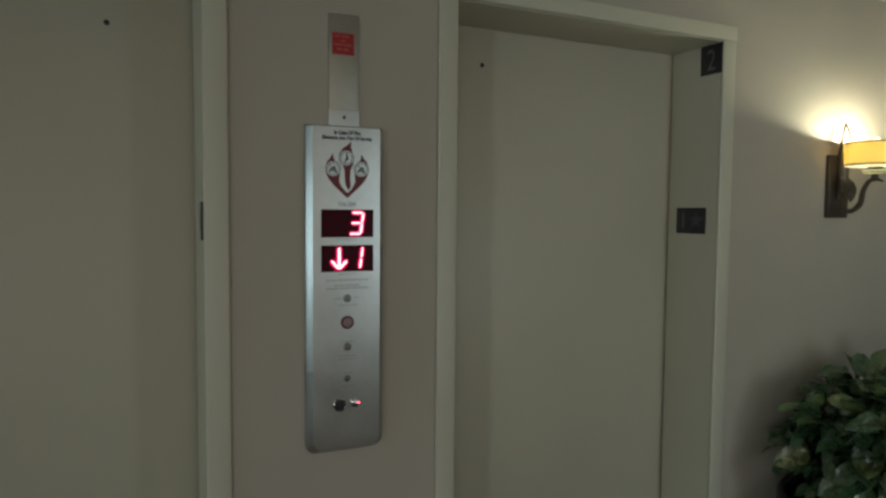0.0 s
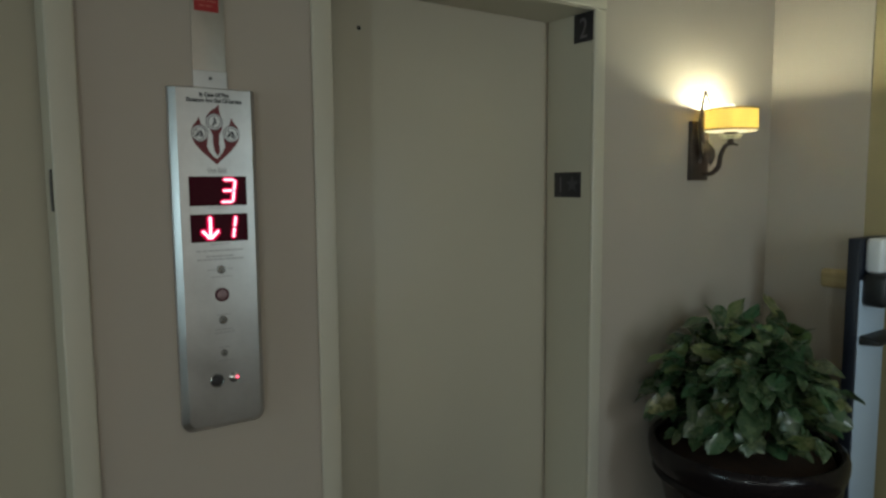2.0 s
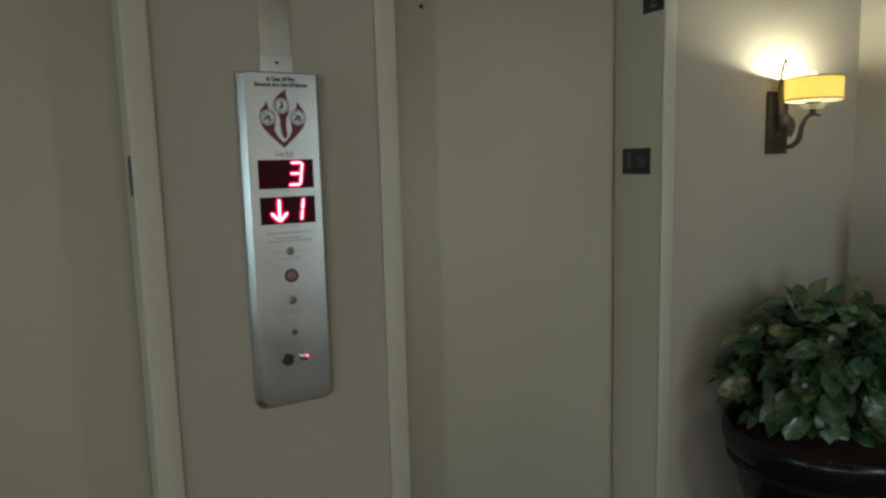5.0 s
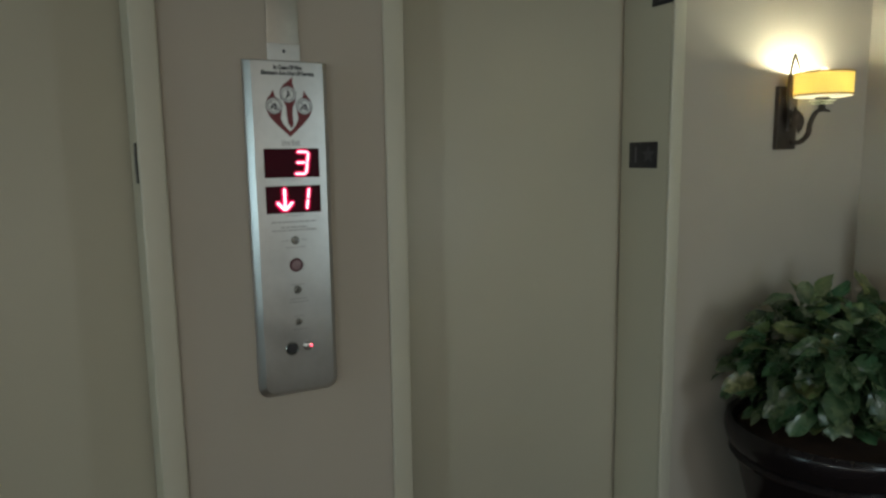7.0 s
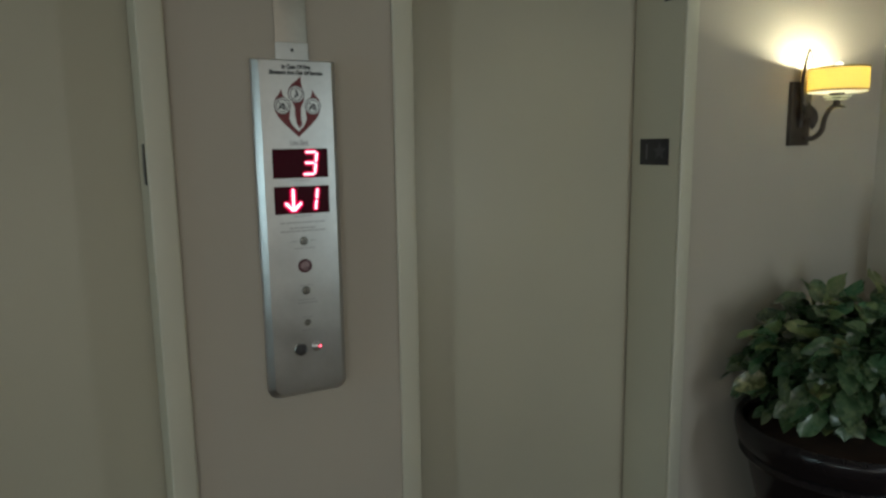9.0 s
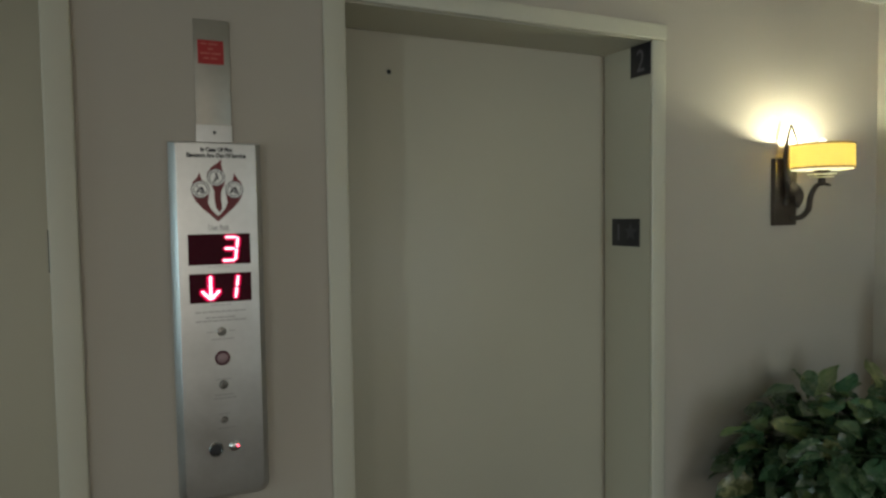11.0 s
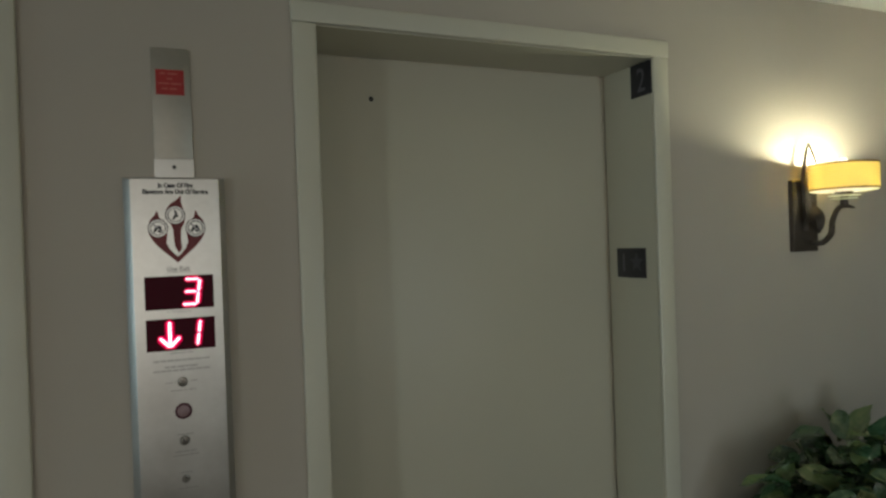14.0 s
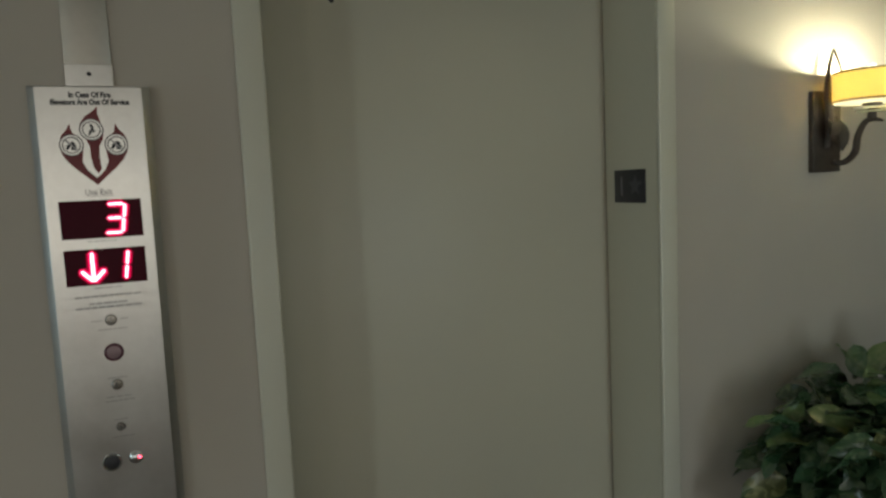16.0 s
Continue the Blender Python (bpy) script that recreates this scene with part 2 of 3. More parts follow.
def tube(bm, points, radii, seg=10):
    """A tapered round bar along points, smoothed by Catmull-Rom."""
    pts = [Vector(p) for p in points]
    path, rads = [], []
    for i in range(len(pts) - 1):
        p0, p1, p2, p3 = pts[max(i - 1, 0)], pts[i], pts[i + 1], pts[min(i + 2, len(pts) - 1)]
        for s in range(5):
            t = s / 5
            path.append(0.5 * (2 * p1 + (p2 - p0) * t + (2 * p0 - 5 * p1 + 4 * p2 - p3) * t * t + (3 * p1 - p0 - 3 * p2 + p3) * t ** 3))
            rads.append(radii[i] * (1 - t) + radii[i + 1] * t)
    path.append(pts[-1])
    rads.append(radii[-1])
    rings = []
    for i, p in enumerate(path):
        d = (path[min(i + 1, len(path) - 1)] - path[max(i - 1, 0)]).normalized()
        u = d.cross(Vector((0, 1, 0)) if abs(d.y) < 0.9 else Vector((1, 0, 0))).normalized()
        v = d.cross(u)
        rings.append([bm.verts.new(p + rads[i] * (math.cos(2 * math.pi * k / seg) * u + math.sin(2 * math.pi * k / seg) * v)) for k in range(seg)])
    for a, b in zip(rings, rings[1:]):
        for k in range(seg):
            bm.faces.new((a[k], a[(k + 1) % seg], b[(k + 1) % seg], b[k]))
    bm.faces.new(rings[0])
    bm.faces.new(rings[-1])
    return bm


def slab(bm, outline, y, depth=0.0008):
    """A flat piece that faces -y, from an outline of (x, z), standing proud of the plane y."""
    front = [bm.verts.new((x, y - depth, z)) for x, z in outline]
    back = [bm.verts.new((x, y, z)) for x, z in outline]
    bm.faces.new(front)
    for k in range(len(front)):
        j = (k + 1) % len(front)
        bm.faces.new((front[k], back[k], back[j], front[j]))
    return bm


def disc(x, z, r, seg=28):
    return [(x + r * math.cos(2 * math.pi * k / seg), z + r * math.sin(2 * math.pi * k / seg)) for k in range(seg)]


def ring(bm, x, z, r0, r1, y, depth=0.001, seg=28):
    return lathe(bm, (x, y, z), [(r0, 0), (r1, 0), (r1, -depth), (r0, -depth)], seg, "y", True)


def thing(name, at, label, category, group="", kind=""):
    ob = new(name)
    ob.empty_display_size = 0.05
    ob.matrix_world = Matrix.Translation(at)
    return tagged(ob, label, category, group, kind)


def mesh_of(bm, name, mat, smooth=35):
    bmesh.ops.recalc_face_normals(bm, faces=bm.faces)
    me = bpy.data.meshes.new(name)
    bm.to_mesh(me)
    bm.free()
    me.materials.append(mat)
    if smooth:
        me.shade_smooth()
        me.set_sharp_from_angle(angle=radians(smooth))
    return me


def part(name, bm, mat, parent, label="", smooth=35):
    ob = new(name, mesh_of(bm, name, mat, smooth))
    ob.parent = parent
    if parent.type == "EMPTY":
        ob.matrix_parent_inverse = Matrix.Translation(parent.matrix_basis.translation).inverted()
    return tagged(ob, label)


def solid(name, bm, mat, label, category, kind="", smooth=35):
    return tagged(new(name, mesh_of(bm, name, mat, smooth)), label, category, "", kind)


def lettering(text, x, z, y, size, mat, parent, label, wide=1.0, bold=0.0):
    """Flat letters that face -y, centred on x with their baseline at z."""
    cu = bpy.data.curves.new("lettering", "FONT")
    cu.body, cu.size, cu.align_x, cu.extrude, cu.resolution_u, cu.offset = text, size, "CENTER", 0.0003, 3, bold
    tmp = new("lettering", cu)
    bpy.context.view_layer.update()
    me = bpy.data.meshes.new_from_object(tmp.evaluated_get(bpy.context.evaluated_depsgraph_get()))
    bpy.data.objects.remove(tmp)
    bpy.data.curves.remove(cu)
    me.transform(pose(x, y, z, 90, 0, 0) @ Matrix.Diagonal((wide, 1, 1, 1)))
    me.materials.clear()
    me.materials.append(mat)
    ob = new("lettering", me)
    ob.parent = parent
    if parent.type == "EMPTY":
        ob.matrix_parent_inverse = Matrix.Translation(parent.matrix_basis.translation).inverted()
    return tagged(ob, label)


def bm_new():
    return bmesh.new()


# ---- structure ----
OPEN_W, OPEN_H, TRIM_W, DEPTH = 1.067, 2.134, 0.057, 0.243
A0, A1 = -0.698 - OPEN_W, -0.698          # opening on the west side
B0, B1 = 0.0, OPEN_W                      # opening on the east side

bm = bm_new()
box(bm, WEST - 0.15, EAST + 0.15, SOUTH - 0.3, 2.2, -0.1, 0.0)
solid("floor", bm, CARPET, "brown carpet floor of the elevator lobby", "floor", "structure", 0)
bm = bm_new()
box(bm, WEST - 0.15, EAST + 0.15, SOUTH - 0.3, 0.24, CEIL, CEIL + 0.1)
solid("ceiling", bm, WHITE, "cream white painted lobby ceiling", "ceiling", "structure", 0)

bm = bm_new()
for x0, x1, z0 in ((WEST - 0.15, A0, 0), (A0, A1, OPEN_H), (A1, B0, 0), (B0, B1, OPEN_H), (B1, EAST + 0.15, 0)):
    box(bm, x0, x1, 0.0, 0.24, z0, CEIL)
bmesh.ops.remove_doubles(bm, verts=bm.verts, dist=1e-5)
solid("wall_north", bm, WALL, "greige painted lobby wall with two elevator openings", "wall", "structure", 0)
bm = bm_new()
box(bm, EAST, EAST + 0.15, -0.435, 0.0, 0, CEIL)
solid("wall_east", bm, WALL, "greige painted return wall beside the sconce", "wall", "structure", 0)
bm = bm_new()
box(bm, EAST + 0.006, EAST + 0.15, SOUTH, -0.435, 0, CEIL)
solid("wall_east_accent", bm, YELLOW, "ochre yellow painted side wall of the lobby", "wall", "structure", 0)
# unseen wall piece, added to hold the fill light
bm = bm_new()
for x0, x1, z0, z1 in ((RETURN, FILLWIN[0], 0, CEIL), (FILLWIN[1], EAST, 0, CEIL), (FILLWIN[0], FILLWIN[1], 0, FILLWIN[2]), (FILLWIN[0], FILLWIN[1], FILLWIN[3], CEIL)):
    box(bm, x0, x1, BACK - 0.15, BACK, z0, z1)
box(bm, RETURN, RETURN + 0.15, SOUTH, BACK - 0.15, 0, CEIL)
solid("added_wall_south", bm, WALL, "added unseen greige wall piece that holds the fill window", "wall", "structure", 0)
bm = bm_new()
for y0, y1, z0, z1 in ((SOUTH, WWIN[0], 0, CEIL), (WWIN[1], 0.0, 0, CEIL), (WWIN[0], WWIN[1], 0, WWIN[2]), (WWIN[0], WWIN[1], WWIN[3], CEIL)):
    box(bm, WEST - 0.15, WEST, y0, y1, z0, z1)
solid("wall_west", bm, WALL, "plain greige painted end wall", "wall", "structure", 0)
bm = bm_new()
edges = [WEST - 0.15]
for wx, ww, *_ in WINDOWS:
    edges += [wx - ww / 2, wx + ww / 2]
edges.append(EAST + 0.15)
for k in range(0, len(edges), 2):
    box(bm, edges[k], edges[k + 1], SOUTH - 0.15, SOUTH, 0, CEIL)
for wx, ww, *_ in WINDOWS:
    box(bm, wx - ww / 2, wx + ww / 2, SOUTH - 0.15, SOUTH, 0, 0.6)
    box(bm, wx - ww / 2, wx + ww / 2, SOUTH - 0.15, SOUTH, 2.1, CEIL)
solid("wall_south", bm, WALL, "plain greige painted wall behind, with three window openings", "wall", "structure", 0)


# ---- elevator entrances ----
def elevator_frame(x0, x1):
    t = thing("elevator_frame", (x0 + OPEN_W / 2, 0, 0), "cream enamelled steel elevator door frame with deep jambs", "door frame", "elevator frames", "structure")
    e = 0.004
    bm = bm_new()
    box(bm, x0 - TRIM_W, x0 + e, -0.012, -0.0005, 0, OPEN_H - 0.0005, 0.005, 3)
    part("casing", bm, TRIM, t)
    bm = bm_new()
    box(bm, x1 - e, x1 + TRIM_W, -0.012, -0.0005, 0, OPEN_H - 0.0005, 0.005, 3)
    part("casing", bm, TRIM, t)
    bm = bm_new()
    box(bm, x0 - TRIM_W - 0.003, x1 + TRIM_W + 0.003, -0.0135, -0.0005, OPEN_H, OPEN_H + 0.052, 0.005, 3)
    part("head_casing", bm, TRIM, t)
    for a, b in ((x0 + 0.0005, x0 + e), (x1 - e, x1 - 0.0005)):
        bm = bm_new()
        box(bm, a, b, 0.0, DEPTH - 0.006, 0, OPEN_H - 0.0045, 0.0005, 1)
        part("jamb", bm, DOOR, t)
    bm = bm_new()
    box(bm, x0 + 0.0005, x1 - 0.0005, 0.0, DEPTH - 0.006, OPEN_H - 0.004, OPEN_H - 0.0005, 0.0005, 1)
    part("soffit", bm, DOOR, t)
    bm = bm_new()
    box(bm, x0 + 0.005, x1 - 0.005, 0.02, DEPTH, 0.0, 0.008, 0.001, 1)
    part("sill", bm, STEEL_DULL, t, "dull metal door sill")
    return t


def elevator_door(name, x0, x1, hole, lead):
    """The sliding leaf; lead: the x of its leading edge."""
    t = thing(name, ((x0 + x1) / 2, DEPTH + 0.02, 0.0), "closed cream enamelled sliding elevator door", "elevator door", "elevator doors", "structure")
    bm = bm_new()
    box(bm, x0 - 0.035, x1 + 0.035, DEPTH + 0.003, DEPTH + 0.035, 0.009, OPEN_H + 0.03, 0.003)
    part("leaf", bm, DOOR, t)
    bm = bm_new()
    s = 1 if lead < hole else -1
    box(bm, min(lead, lead - s * 0.012), max(lead, lead - s * 0.012), DEPTH + 0.001, DEPTH + 0.037, 0.009, OPEN_H + 0.03, 0.002)
    part("rubber_edge", bm, BLACK, t, "black rubber leading edge")
    bm = bm_new()
    lathe(bm, (hole, DEPTH + 0.003, 2.010), [(0.0075, 0), (0.0085, 0), (0.0085, -0.0012), (0.0075, -0.0015)], 20, "y", True)
    esc = part("keyhole_ring", bm, STEEL_DULL, t, "small metal ring of the release keyhole")
    bm = bm_new()
    slab(bm, disc(hole, 2.010, 0.0074, 20), DEPTH + 0.003, 0.0006)
    part("keyhole", bm, KEYWAY, esc, "black keyhole")
    return t


elevator_frame(A0, A1)
elevator_frame(B0, B1)
elevator_door("door_1", A0, A1, -0.917, A1 + 0.047)
elevator_door("door_2", B0, B1, 0.221, B0 - 0.047)


# ---- jamb signs ----
def jamb_sign(x, y0, y1, z0, z1, label):
    """A flat plate on a jamb that faces west."""
    t = thing("jamb_sign", (x, (y0 + y1) / 2, z0), label, "sign")
    bm = bm_new()
    box(bm, x - 0.003, x, y0, y1, z0, z1, 0.001)
    part("plate", bm, PLATE, t)
    return t


def jamb_letter(text, x, y, z, size, mat, parent, label, wide=1.0):
    ob = lettering(text, 0, 0, 0, size, mat, parent, label)
    ob.data.transform(Matrix.Diagonal((wide, 1, 1, 1)))
    ob.data.transform(pose(x, y, z, 0, 0, -90))
    return ob


JX = B1 - 0.0045
sign = jamb_sign(JX, -0.006, 0.093, 2.021, 2.128, "black square floor sign with a grey numeral two on the jamb")
jamb_letter("2", JX - 0.0032, 0.043, 2.036, 0.108, RAISED, sign, "grey raised numeral", 0.8)
sign = jamb_sign(JX, 0.048, 0.192, 1.437, 1.535, "black tactile sign plate with raised marks on the jamb")
bm = bm_new()
box(bm, JX - 0.0042, JX - 0.0032, 0.152, 0.160, 1.458, 1.516, 0.0004, 1)
part("raised_stroke", bm, RAISED, sign, "grey raised stroke")
bm = bm_new()
star = []
for k in range(10):
    a, r = math.pi / 2 + k * math.pi / 5, 0.034 if k % 2 == 0 else 0.015
    star.append((JX - 0.0042, 0.092 + r * math.cos(a), 1.488 + r * math.sin(a)))
front = [bm.verts.new(p) for p in star]
back = [bm.verts.new((JX - 0.0031, y, z)) for _, y, z in star]
hub = bm.verts.new((JX - 0.0046, 0.092, 1.488))
for k in range(10):
    j = (k + 1) % 10
    bm.faces.new((front[k], front[j], hub))
    bm.faces.new((front[k], back[k], back[j], front[j]))
part("raised_star", bm, RAISED_DIM, sign, "dark raised star")
sign = jamb_sign(A1 - 0.0045, 0.004, 0.060, 1.437, 1.535, "black tactile sign plate seen edge on at the jamb")
bm = bm_new()
box(bm, A1 - 0.0087, A1 - 0.0077, 0.040, 0.046, 1.458, 1.516, 0.0004, 1)
part("raised_stroke", bm, RAISED, sign, "grey raised stroke")

# ---- call panel between the elevators ----
PX0, PX1, PZ0, PZ1, PF = -0.432, -0.245, 0.866, 1.738, -0.035
CX = -0.338
panel = thing("elevator_call_panel", (CX, 0, PZ0), "brushed stainless elevator call panel with red floor displays", "call panel")


def rounded(x0, x1, z0, z1, r_low, r_high, n=5):
    out = []
    for cx, cz, a0, r in ((x1 - r_low, z0 + r_low, -90, r_low), (x1 - r_high, z1 - r_high, 0, r_high), (x0 + r_high, z1 - r_high, 90, r_high), (x0 + r_low, z0 + r_low, 180, r_low)):
        for k in range(n + 1):
            a = radians(a0 + 90 * k / n)
            out.append((cx + r * math.cos(a), cz + r * math.sin(a)))
    return out


bm = bm_new()
levels = []
for grow, y in ((0.015, -0.001), (0.015, -0.017), (0.0015, PF + 0.0012), (0.0, PF)):
    levels.append([bm.verts.new((x, y, z)) for x, z in rounded(PX0 - grow, PX1 + grow, PZ0 - grow, PZ1 + grow * 0.3, 0.022 + grow * 0.4, 0.003)])
for a, b in zip(levels, levels[1:]):
    for k in range(len(a)):
        bm.faces.new((a[k], a[(k + 1) % len(a)], b[(k + 1) % len(a)], b[k]))
bm.faces.new(levels[-1])
bm.faces.new(levels[0])
# bevel and sides take the steel with shade in its colour
for f in bm.faces:
    if len(f.verts) == 4:
        f.material_index = 1
face = part("faceplate", bm, STEEL, panel, "", 25)
face.data.materials.append(STEEL_EDGE)

lettering("In Case Of Fire", CX, 1.7185, PF, 0.0145, INK, panel, "black printed warning line", 0.82, 0.0008)
lettering("Elevators Are Out Of Service", CX, 1.7045, PF, 0.0140, INK, panel, "black printed warning line", 0.82, 0.0008)
lettering("Use Exit", CX, 1.5285, PF, 0.0165, GREYINK, panel, "grey printed line", 0.86, 0.0003)
bm = bm_new()
slab(bm, [(CX - 0.026, 1.5255), (CX + 0.026, 1.5255), (CX + 0.026, 1.5262), (CX - 0.026, 1.5262)], PF, 0.0003)
part("underline", bm, GREYINK, panel)

lobe = [(-0.040, 1.668), (-0.047, 1.655), (-0.056, 1.645), (-0.0605, 1.629), (-0.058, 1.612), (-0.050, 1.597), (-0.035, 1.580), (-0.015, 1.562), (0.0, 1.548),
        (0.0, 1.562), (-0.008, 1.569), (-0.017, 1.580), (-0.023, 1.594), (-0.0205, 1.612), (-0.0195, 1.628), (-0.026, 1.642), (-0.036, 1.650), (-0.0385, 1.658)]
mid = [(0.011, 1.701), (0.001, 1.691), (-0.013, 1.681), (-0.0225, 1.667), (-0.023, 1.652), (-0.013, 1.636), (-0.0075, 1.622), (-0.0075, 1.602), (-0.0045, 1.583),
       (0.003, 1.570), (0.0095, 1.579), (0.0078, 1.604), (0.009, 1.624), (0.016, 1.637), (0.0185, 1.655), (0.014, 1.672), (0.0105, 1.686)]
for outline in (lobe, [(-x, z) for x, z in lobe], mid):
    bm = bm_new()
    slab(bm, [(CX + x, z) for x, z in outline], PF, 0.0006)
    part("flame_emblem", bm, FLAME, panel, "maroon flame emblem")
for dx, z, slash in ((-0.0395, 1.6265, True), (-0.0025, 1.6560, False), (0.0395, 1.6265, True)):
    x = CX + dx
    bm = bm_new()
    ring(bm, x, z, 0.0192, 0.0215, PF - 0.0010, 0.0003)
    part("emblem_ring", bm, DARKRING, panel, "dark grey ring")
    bm = bm_new()
    ring(bm, x, z, 0.0142, 0.0164, PF - 0.0010, 0.0003)
    part("emblem_ring", bm, DARKRING, panel, "dark grey ring")
    bm = bm_new()
    slab(bm, disc(x, z, 0.0215), PF - 0.0006, 0.0004)
    part("emblem_disc", bm, STEEL, panel, "bright steel disc")
    if slash:
        strokes = [(-0.008, -0.002, 0.003, 0.001), (0.000, 0.006, 0.006, 0.001), (0.004, 0.000, 0.008, -0.006), (-0.004, -0.002, -0.009, -0.008), (-0.001, -0.006, 0.006, -0.008)]
    else:
        strokes = [(-0.001, 0.0105, 0.002, 0.004), (0.003, 0.005, 0.0, -0.002), (0.001, -0.001, 0.006, -0.004), (-0.001, -0.002, -0.004, -0.010)]
    bm = bm_new()
    for x0, z0, x1, z1 in strokes:
        d = Vector((x1 - x0, z1 - z0)).normalized() * 0.0023
        slab(bm, [(x + x0 - d.y, z + z0 + d.x), (x + x0 + d.y, z + z0 - d.x), (x + x1 + d.y, z + z1 - d.x), (x + x1 - d.y, z + z1 + d.x)], PF - 0.0010, 0.0003)
    part("emblem_mark", bm, INK, panel, "dark zigzag mark")
    if slash:
        bm = bm_new()
        s, w = 0.0115, 0.0012
        slab(bm, [(x - s - w, z + s - w), (x - s + w, z + s + w), (x + s + w, z - s + w), (x + s - w, z - s - w)], PF - 0.0012, 0.0003)
        part("emblem_slash", bm, GREYINK, panel, "grey slash")


def display(z0, z1, label):
    bm = bm_new()
    slab(bm, [(-0.410, z0), (-0.264, z0), (-0.264, z1), (-0.410, z1)], PF, 0.0012)
    d = part("display_window", bm, WINDOWRED, panel, label)
    return d


def segment(parent, x0, z0, x1, z1, w=0.0042):
    d = Vector((x1 - x0, z1 - z0)).normalized()
    side = Vector((-d.y, d.x)) * w

    def bar(bm, grow, tip, y, depth):
        s, e = side * grow, d * w * tip
        return slab(bm, [(x0 - e.x, z0 - e.y), (x0 + s.x, z0 + s.y), (x1 + s.x, z1 + s.y), (x1 + e.x, z1 + e.y), (x1 - s.x, z1 - s.y), (x0 - s.x, z0 - s.y)], y, depth)

    whole = bmesh.new()
    # faint bloom, red bloom and pale core, stacked outwards
    for k, (grow, tip, y, depth) in enumerate(((2.5, 2.0, -0.0012, 0.0002), (1.6, 1.4, -0.0015, 0.0004), (0.80, 0.7, -0.0020, 0.0004))):
        n0 = len(whole.faces)
        bar(whole, grow, tip, PF + y, depth)
        for f in list(whole.faces)[n0:]:
            f.material_index = k
    ob = part("led_segment", whole, LEDFAINT, parent, "lit red bar")
    ob.data.materials.append(LEDHALO)
    ob.data.materials.append(LED)
    return ob


upper = display(1.443, 1.518, "dark red display window showing a three")
lower = display(1.350, 1.4215, "dark red display window showing a down arrow and a one")
T, M, L = 1.5095, 1.4815, 1.4525
segment(upper, -0.322, T, -0.298, T, 0.0033)
segment(upper, -0.324, M, -0.303, M, 0.0033)
segment(upper, -0.329, L, -0.304, L, 0.0033)
segment(upper, -0.2935, T - 0.003, -0.2965, M + 0.003, 0.0036)
segment(upper, -0.2975, M - 0.003, -0.3005, L + 0.003, 0.0036)
segment(lower, -0.2955, 1.4125, -0.2985, 1.390, 0.0036)
segment(lower, -0.2995, 1.383, -0.3025, 1.361, 0.0036)
segment(lower, -0.361, 1.413, -0.361, 1.364, 0.0042)
segment(lower, -0.3805, 1.378, -0.363, 1.3595, 0.0042)
segment(lower, -0.3415, 1.378, -0.359, 1.3595, 0.0042)


words = random.Random(3)


def bars(rows):
    """Rows of print too small to read, broken into word-long bars."""
    for x0, x1, z, h in rows:
        bm = bm_new()
        x = x0
        while x < x1 - 0.002:
            e = min(x1, x + words.uniform(0.006, 0.017))
            slab(bm, [(x, z - h), (e, z - h), (e, z + h), (x, z + h)], PF, 0.0003)
            x = e + words.uniform(0.0014, 0.0026)
        part("print_bar", bm, FAINTINK, panel, "faint grey print")


bars([(-0.366, -0.314, 1.437, 0.0012), (-0.362, -0.312, 1.3435, 0.0013), (-0.398, -0.276, 1.327, 0.0020), (-0.374, -0.302, 1.3125, 0.0021), (-0.398, -0.278, 1.3045, 0.0021),
      (-0.374, -0.353, 1.277, 0.0013), (-0.321, -0.306, 1.278, 0.0013), (-0.364, -0.310, 1.2585, 0.0014), (-0.353, -0.318, 1.158, 0.0013), (-0.359, -0.313, 1.119, 0.0013),
      (-0.362, -0.308, 1.1105, 0.0013), (-0.350, -0.320, 1.071, 0.0010), (-0.355, -0.314, 1.035, 0.0009)])


def key_switch(z, r=0.0112):
    bm = bm_new()
    lathe(bm, (CX, PF, z), [(r, 0), (r, -0.002), (r * 0.82, -0.0042), (r * 0.3, -0.0045)], 24, "y")
    k = part("key_switch", bm, KEYMETAL, panel, "small round key switch")
    bm = bm_new()
    slab(bm, [(CX - 0.0007, z - 0.0055), (CX + 0.0007, z - 0.0055), (CX + 0.0007, z + 0.0055), (CX - 0.0007, z + 0.0055)], PF - 0.0045, 0.0004)
    part("keyway", bm, KEYWAY, k, "black keyway")


for z in (1.277, 1.144):
    key_switch(z)
key_switch(1.056, 0.0088)
bm = bm_new()
lathe(bm, (CX, PF, 1.211), [(0.0125, 0), (0.0182, 0), (0.0182, -0.003), (0.0165, -0.0045), (0.0135, -0.0045)], 32, "y", True)
b = part("button_ring", bm, BUTTONRING, panel, "maroon button ring")
bm = bm_new()
lathe(bm, (CX, PF, 1.211), [(0.0134, 0), (0.0134, -0.003), (0.011, -0.0042), (0.003, -0.0046)], 32, "y")
part("button_cap", bm, BUTTONPINK, b, "pinkish grey button cap")
bm = bm_new()
lathe(bm, (-0.360, PF, 0.985), [(0.014, 0), (0.0178, 0), (0.0178, -0.006), (0.016, -0.008), (0.0142, -0.006)], 32, "y", True)
b = part("button_ring", bm, KEYMETAL, panel, "dark metal button ring")
bm = bm_new()
lathe(bm, (-0.360, PF, 0.985), [(0.0141, 0), (0.0141, -0.005), (0.011, -0.0065), (0.003, -0.0068)], 32, "y")
part("button_cap", bm, DARKSTEEL, b, "dark button cap")
bm = bm_new()
lathe(bm, (-0.316, PF, 0.987), [(0.013, 0), (0.013, -0.003), (0.010, -0.0065), (0.005, -0.0085), (0.001, -0.009)], 32, "y")
b = part("button_cap", bm, CHROME, panel, "domed chrome button")
bm = bm_new()
